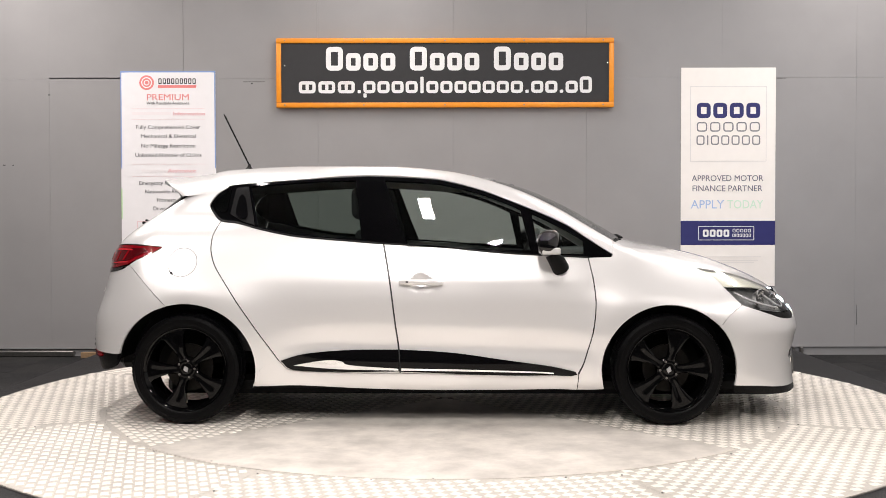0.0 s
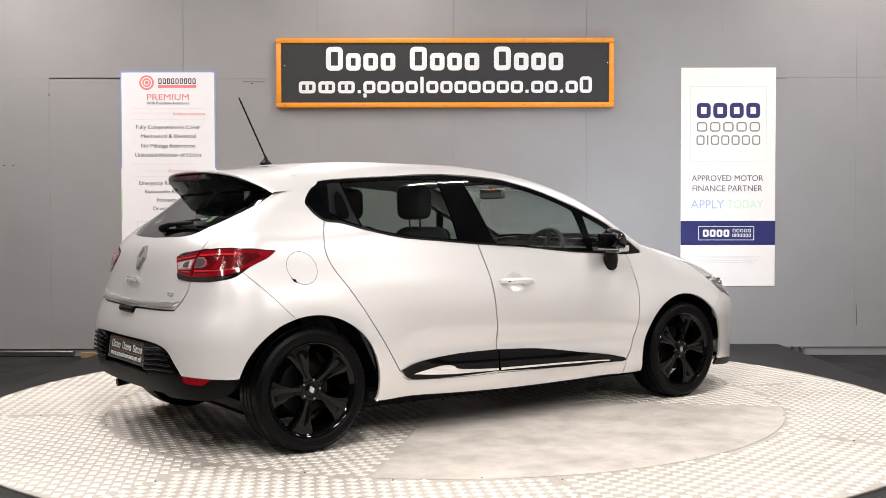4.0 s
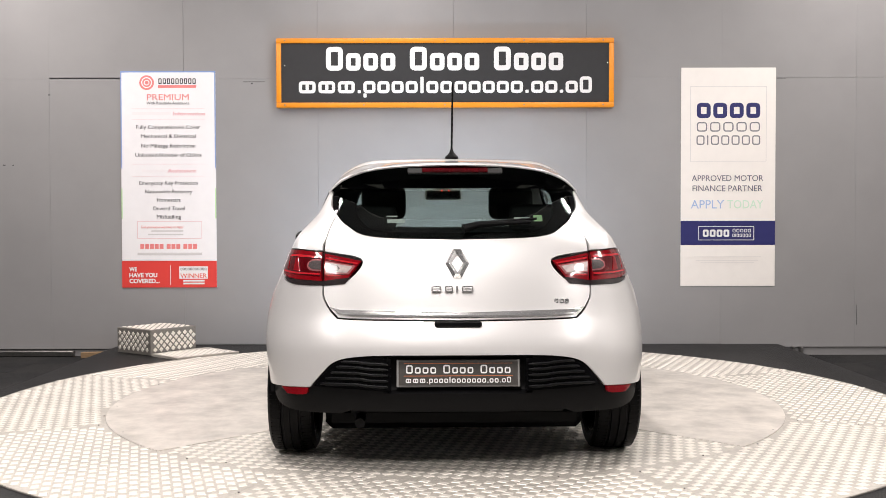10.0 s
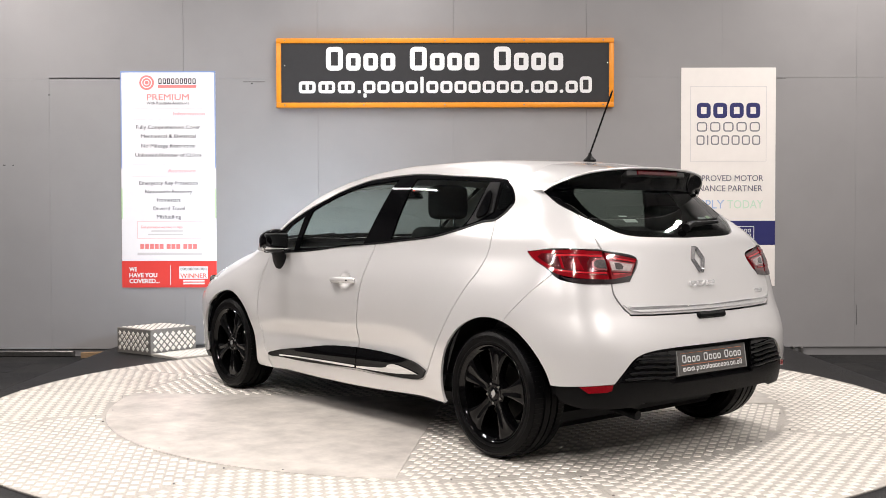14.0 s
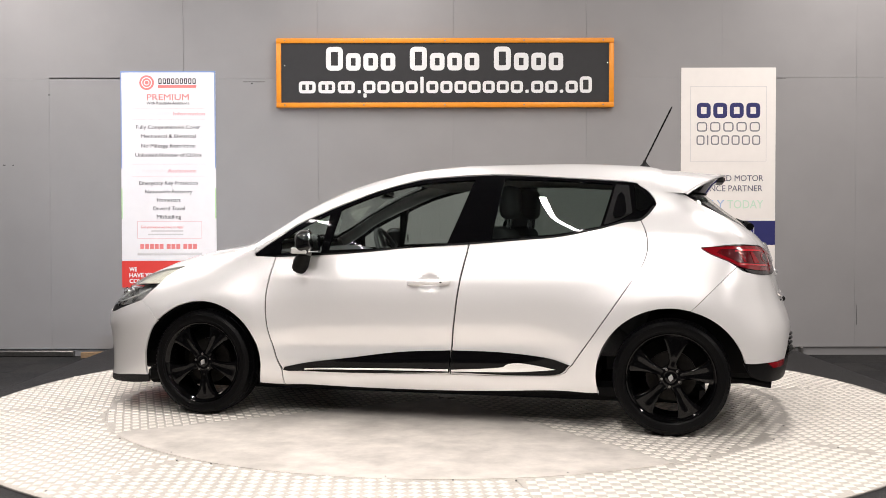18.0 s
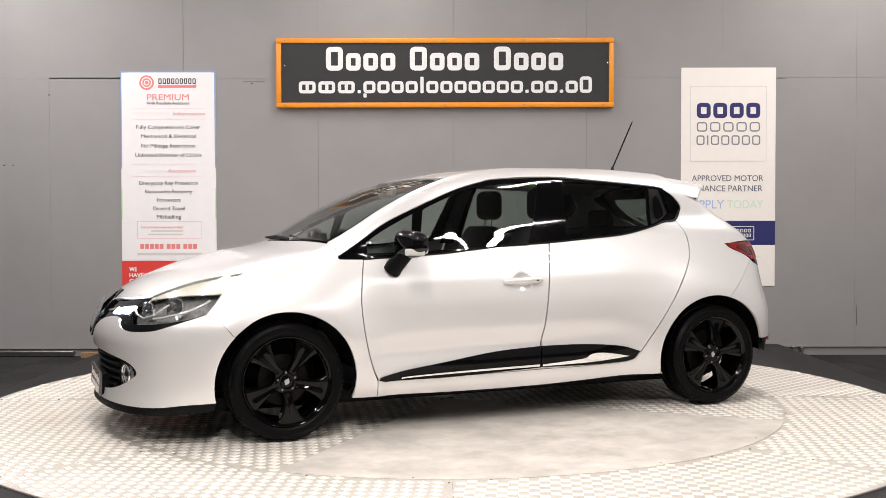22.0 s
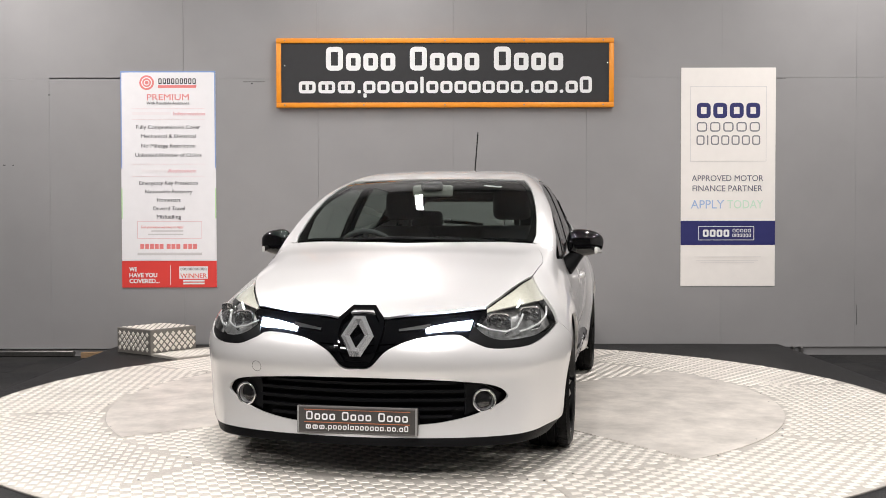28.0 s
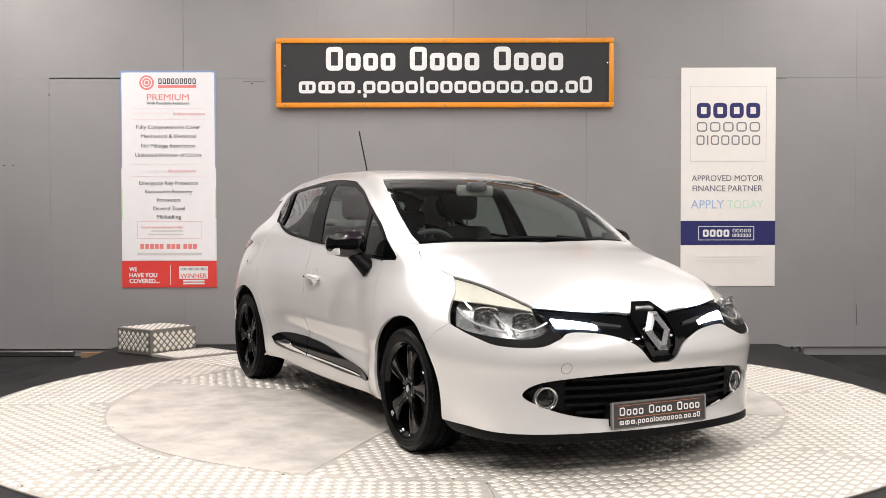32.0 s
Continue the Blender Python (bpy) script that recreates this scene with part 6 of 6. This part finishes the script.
    hole = outline("side", " ".join("x%.4fz%.4f" % (-1.405 + 0.0775 * math.cos(t), 0.870 + 0.0755 * math.sin(t)) for t in a))
    part("fuel_flap_gap", cut_panel("side", ring_halves(ring, hole), -0.0008, 0.0, (0.03, 0.03), False, -1), GAP_GREY, car)
    part("flap_tab", cut_panel("side", outline("side", "x-1.470z0.822 x-1.462z0.808 x-1.448z0.803* x-1.452z0.818"), -0.002, 0.004, (0.03, 0.03), False, -1), MATT_BLACK, car, "small black rubber tab at the fuel flap")
    # front towing-eye cover
    ring, hole = [outline("front", " ".join("y%.4fz%.4f" % (0.459 + r * math.cos(t), 0.466 + r * math.sin(t)) for t in a)) for r in (0.0235, 0.0215)]
    part("towing_cover_gap", cut_panel("front", ring_halves(ring, hole), -0.0008, 0.0, (0.03, 0.03), False, -1), GAP_GREY, car)
    # badges as plain lozenges
    for x, z, h, way, tilt in ((2.036, 0.607, 0.090, 1, -25), (-1.900, 0.908, 0.066, -1, -21)):
        w, c = h * 0.79, h * 0.26
        bm = bmesh.new()
        outer = [(c, h), (w, 0), (c, -h), (-c, -h), (-w, 0), (-c, h)]
        ridge = [(c * 0.55, h * 0.8), (w * 0.74, 0), (c * 0.55, -h * 0.8), (-c * 0.55, -h * 0.8), (-w * 0.74, 0), (-c * 0.55, h * 0.8)]
        hole = [(0.001, h * 0.58), (w * 0.46, 0), (0.001, -h * 0.58), (-0.001, -h * 0.58), (-w * 0.46, 0), (-0.001, h * 0.58)]
        a_, b_, c_ = [bm.verts.new((0, p, q)) for p, q in outer], [bm.verts.new((0.014, p, q)) for p, q in ridge], [bm.verts.new((0.003, p, q)) for p, q in hole]
        for i in range(6):
            j = (i + 1) % 6
            bm.faces.new((a_[i], a_[j], b_[j], b_[i]))
            bm.faces.new((b_[i], b_[j], c_[j], c_[i]))
        for v in bm.verts:
            v.co.x *= way
        bmesh.ops.recalc_face_normals(bm, faces=bm.faces)
        bmesh.ops.rotate(bm, verts=bm.verts, cent=(0, 0, 0), matrix=Matrix.Rotation(radians(tilt * way), 3, "Y"))
        for v in bm.verts:
            v.co += Vector((x - 0.008 * way, 0, z))
        part("badge", bm, STRIP_CHROME, car, "plain chrome lozenge badge", 10)
    # model and engine names as plain chrome frames
    for name, x, z0, z1, st, spans in (("model_name", -1.941, 0.789, 0.813, 0.0048, ((0.112, 0.070), (0.054, 0.020), (0.008, -0.002), (-0.018, -0.066))),
                                       ("engine_badge", -1.922, 0.738, 0.757, 0.0042, ((-0.415, -0.432), (-0.436, -0.456), (-0.460, -0.476)))):
        for y0, y1 in spans:
            bm = frame_shape(y1, y0, z0, z1, st, 0.010, 0.0)
            for v in bm.verts:
                v.co = Vector((x + v.co.y, v.co.x, v.co.z))
            bmesh.ops.recalc_face_normals(bm, faces=bm.faces)
            part(name, bm, STRIP_CHROME, car, "plain chrome frame in place of a letter")
    # chrome strip over the number plate, with the handle under it
    panel("tailgate_chrome", "rear", "y0z0.700* y0.50z0.712* y0.545z0.722* y0.50z0.694* y0.40z0.686 y0z0.682*", STRIP_CHROME, -0.004, 0.0, 0.014, both=True, label="chrome strip across the tailgate", cell=(0.03, 0.004), smooth=50,
          deep=lambda p: np.stack([0.007 * np.sqrt(np.clip(1 - ((p[:, 2] - 0.691 - 0.02 * p[:, 1] ** 2) / 0.013) ** 2, 0, 1)), 0 * p[:, 1], 0 * p[:, 2]], -1))
    part("boot_handle", box(-1.985, -1.94, -0.10, 0.10, 0.640, 0.668, 0.008), MATT_BLACK, car)
    # plates
    for name, x, z, way, tilt in (("rear_plate", -1.978, 0.447, -1, 8), ("front_plate", 2.046, 0.253, 1, -2)):
        m = pose(x, 0, z, 0, tilt, 0) @ pose(0, 0, 0, 0, 0, 90 * way)
        pl = link_mesh(name, box(-0.262, 0.262, 0, 0.012, -0.058, 0.058, 0.003), PLATE_FRAME, car, "grey show plate with plain bars")
        pl.matrix_basis = m
        bar("plate_face", -0.252, 0.252, -0.050, 0.050, -0.0014, PLATE_GREY, pl)
        block_word("plate_bar", "Axxx Axxx Axxx", -0.225, 0.225, -0.001, 0.036, WHITE_PRINT, pl, -0.0026, 0.001)
        bar("plate_line", -0.23, 0.23, -0.0125, -0.0095, -0.0026, ORANGE_LINE, pl)
        bar("plate_line", -0.23, 0.23, 0.0405, 0.0425, -0.0026, ORANGE_LINE, pl)
        for u in (-0.259, 0.252):
            bar("plate_end", u, u + 0.007, -0.057, 0.057, -0.0022, PLATE_EDGE, pl)
        block_word("plate_bar", "www.dxxxlxxxxxxx.xx.xk", -0.225, 0.225, -0.040, 0.024, WHITE_PRINT, pl, -0.0026, 0.001)
    # plate holder behind the front plate
    part("plate_mount", box(1.98, 2.045, -0.26, 0.26, 0.20, 0.305, 0.01), MATT_BLACK, car)
    # rear wiper
    wp = part("rear_wiper", tube([(-1.80, -0.03, 1.055), (-1.785, -0.10, 1.075), (-1.76, -0.33, 1.085)], [0.022, 0.014, 0.008], 10), MATT_BLACK, car, "black rear wiper")
    part("wiper_blade", tube([(-1.765, -0.08, 1.082), (-1.735, -0.36, 1.100)], 0.006, 6), MATT_BLACK, wp)
    # front wipers at rest on the scuttle
    for pts in ([(1.03, -0.35, 0.995), (1.045, -0.05, 1.002), (1.055, 0.28, 0.995)], [(1.01, 0.15, 1.01), (0.99, 0.40, 0.985), (0.94, 0.58, 0.965)]):
        part("wiper", tube(pts, [0.006, 0.011, 0.006], 8), MATT_BLACK, car, "black windscreen wiper")


def build_small():
    bm = box(0.375, 0.40, 0.30, 0.40, 0, 0.0015)
    for v in bm.verts:
        v.co.z = float(TOP(v.co.x + 0.24 * v.co.y ** 2)) - 0.06 * v.co.y ** 2 - 0.014 + v.co.z
    part("windscreen_label", bm, WHITE_PRINT, car, "small white windscreen label")
    for y in (-0.035, 0.01):
        part("warning_light", box(0.355, 0.36, y - 0.006, y + 0.006, 1.284, 1.295, 0.002), AMBER, car, "small glowing red warning light")
    # stickers inside the rear window
    for y, w, z, h, m in ((0.265, 0.080, 1.082, 0.016, WHITE_PRINT), (0.285, 0.05, 1.108, 0.006, WHITE_PRINT), (-0.30, 0.07, 1.100, 0.006, WHITE_PRINT), (-0.372, 0.04, 1.088, 0.028, GREEN_EDGE)):
        yz = [(y - w / 2, z), (y + w / 2, z), (y + w / 2, z + h), (y - w / 2, z + h)]
        bm = bmesh.new()
        bm.faces.new([bm.verts.new((float(TAIL(q) + (0.09 + 0.11 * ease(0.96, 1.14, q)) * p * p) + 0.52 * p ** 6 + 0.016, p, q)) for p, q in yz])
        part("window_sticker", bm, m, car, "small sticker inside the rear window")


AMBER = material("red_glow", (1.0, 0.08, 0.04), 0.4, emit=2.5)
CLEAR_PLASTIC = material("clear_white_plastic", (0.62, 0.62, 0.60), 0.15, 0, 0.8, 60, 0.1)
GAP_GREY = material("shut_line_grey", (0.12, 0.12, 0.12), 0.7)
GREY_TRIM = material("dark_grey_plastic", (0.07, 0.07, 0.07), 0.4, 0, 0, 50, 0.1)
PLATE_EDGE = material("pale_plate_edge", (0.34, 0.34, 0.33), 0.35, 0.3, 0, 50, 0.1)
PLATE_FRAME = material("grey_plate_frame", (0.13, 0.125, 0.12), 0.4, 0, 0, 50, 0.1)
build_fittings()
build_small()

# ---- what moves ----


def motions():
    turn = [(0, -1.19), (3.5, 31.37), (6, 54.51), (9, 82.33), (12, 110.22), (14.5, 133.55), (16.5, 152.05), (19, 175.43), (22, 203.32), (25, 231.28), (27.5, 254.81), (30, 278.4), (32, 297.43)]
    for thing in (car, turntable):
        walk(thing, [(t, pose(0, 0, 0.003 if thing is car else 0, 0, 0, a)) for t, a in turn])


motions()
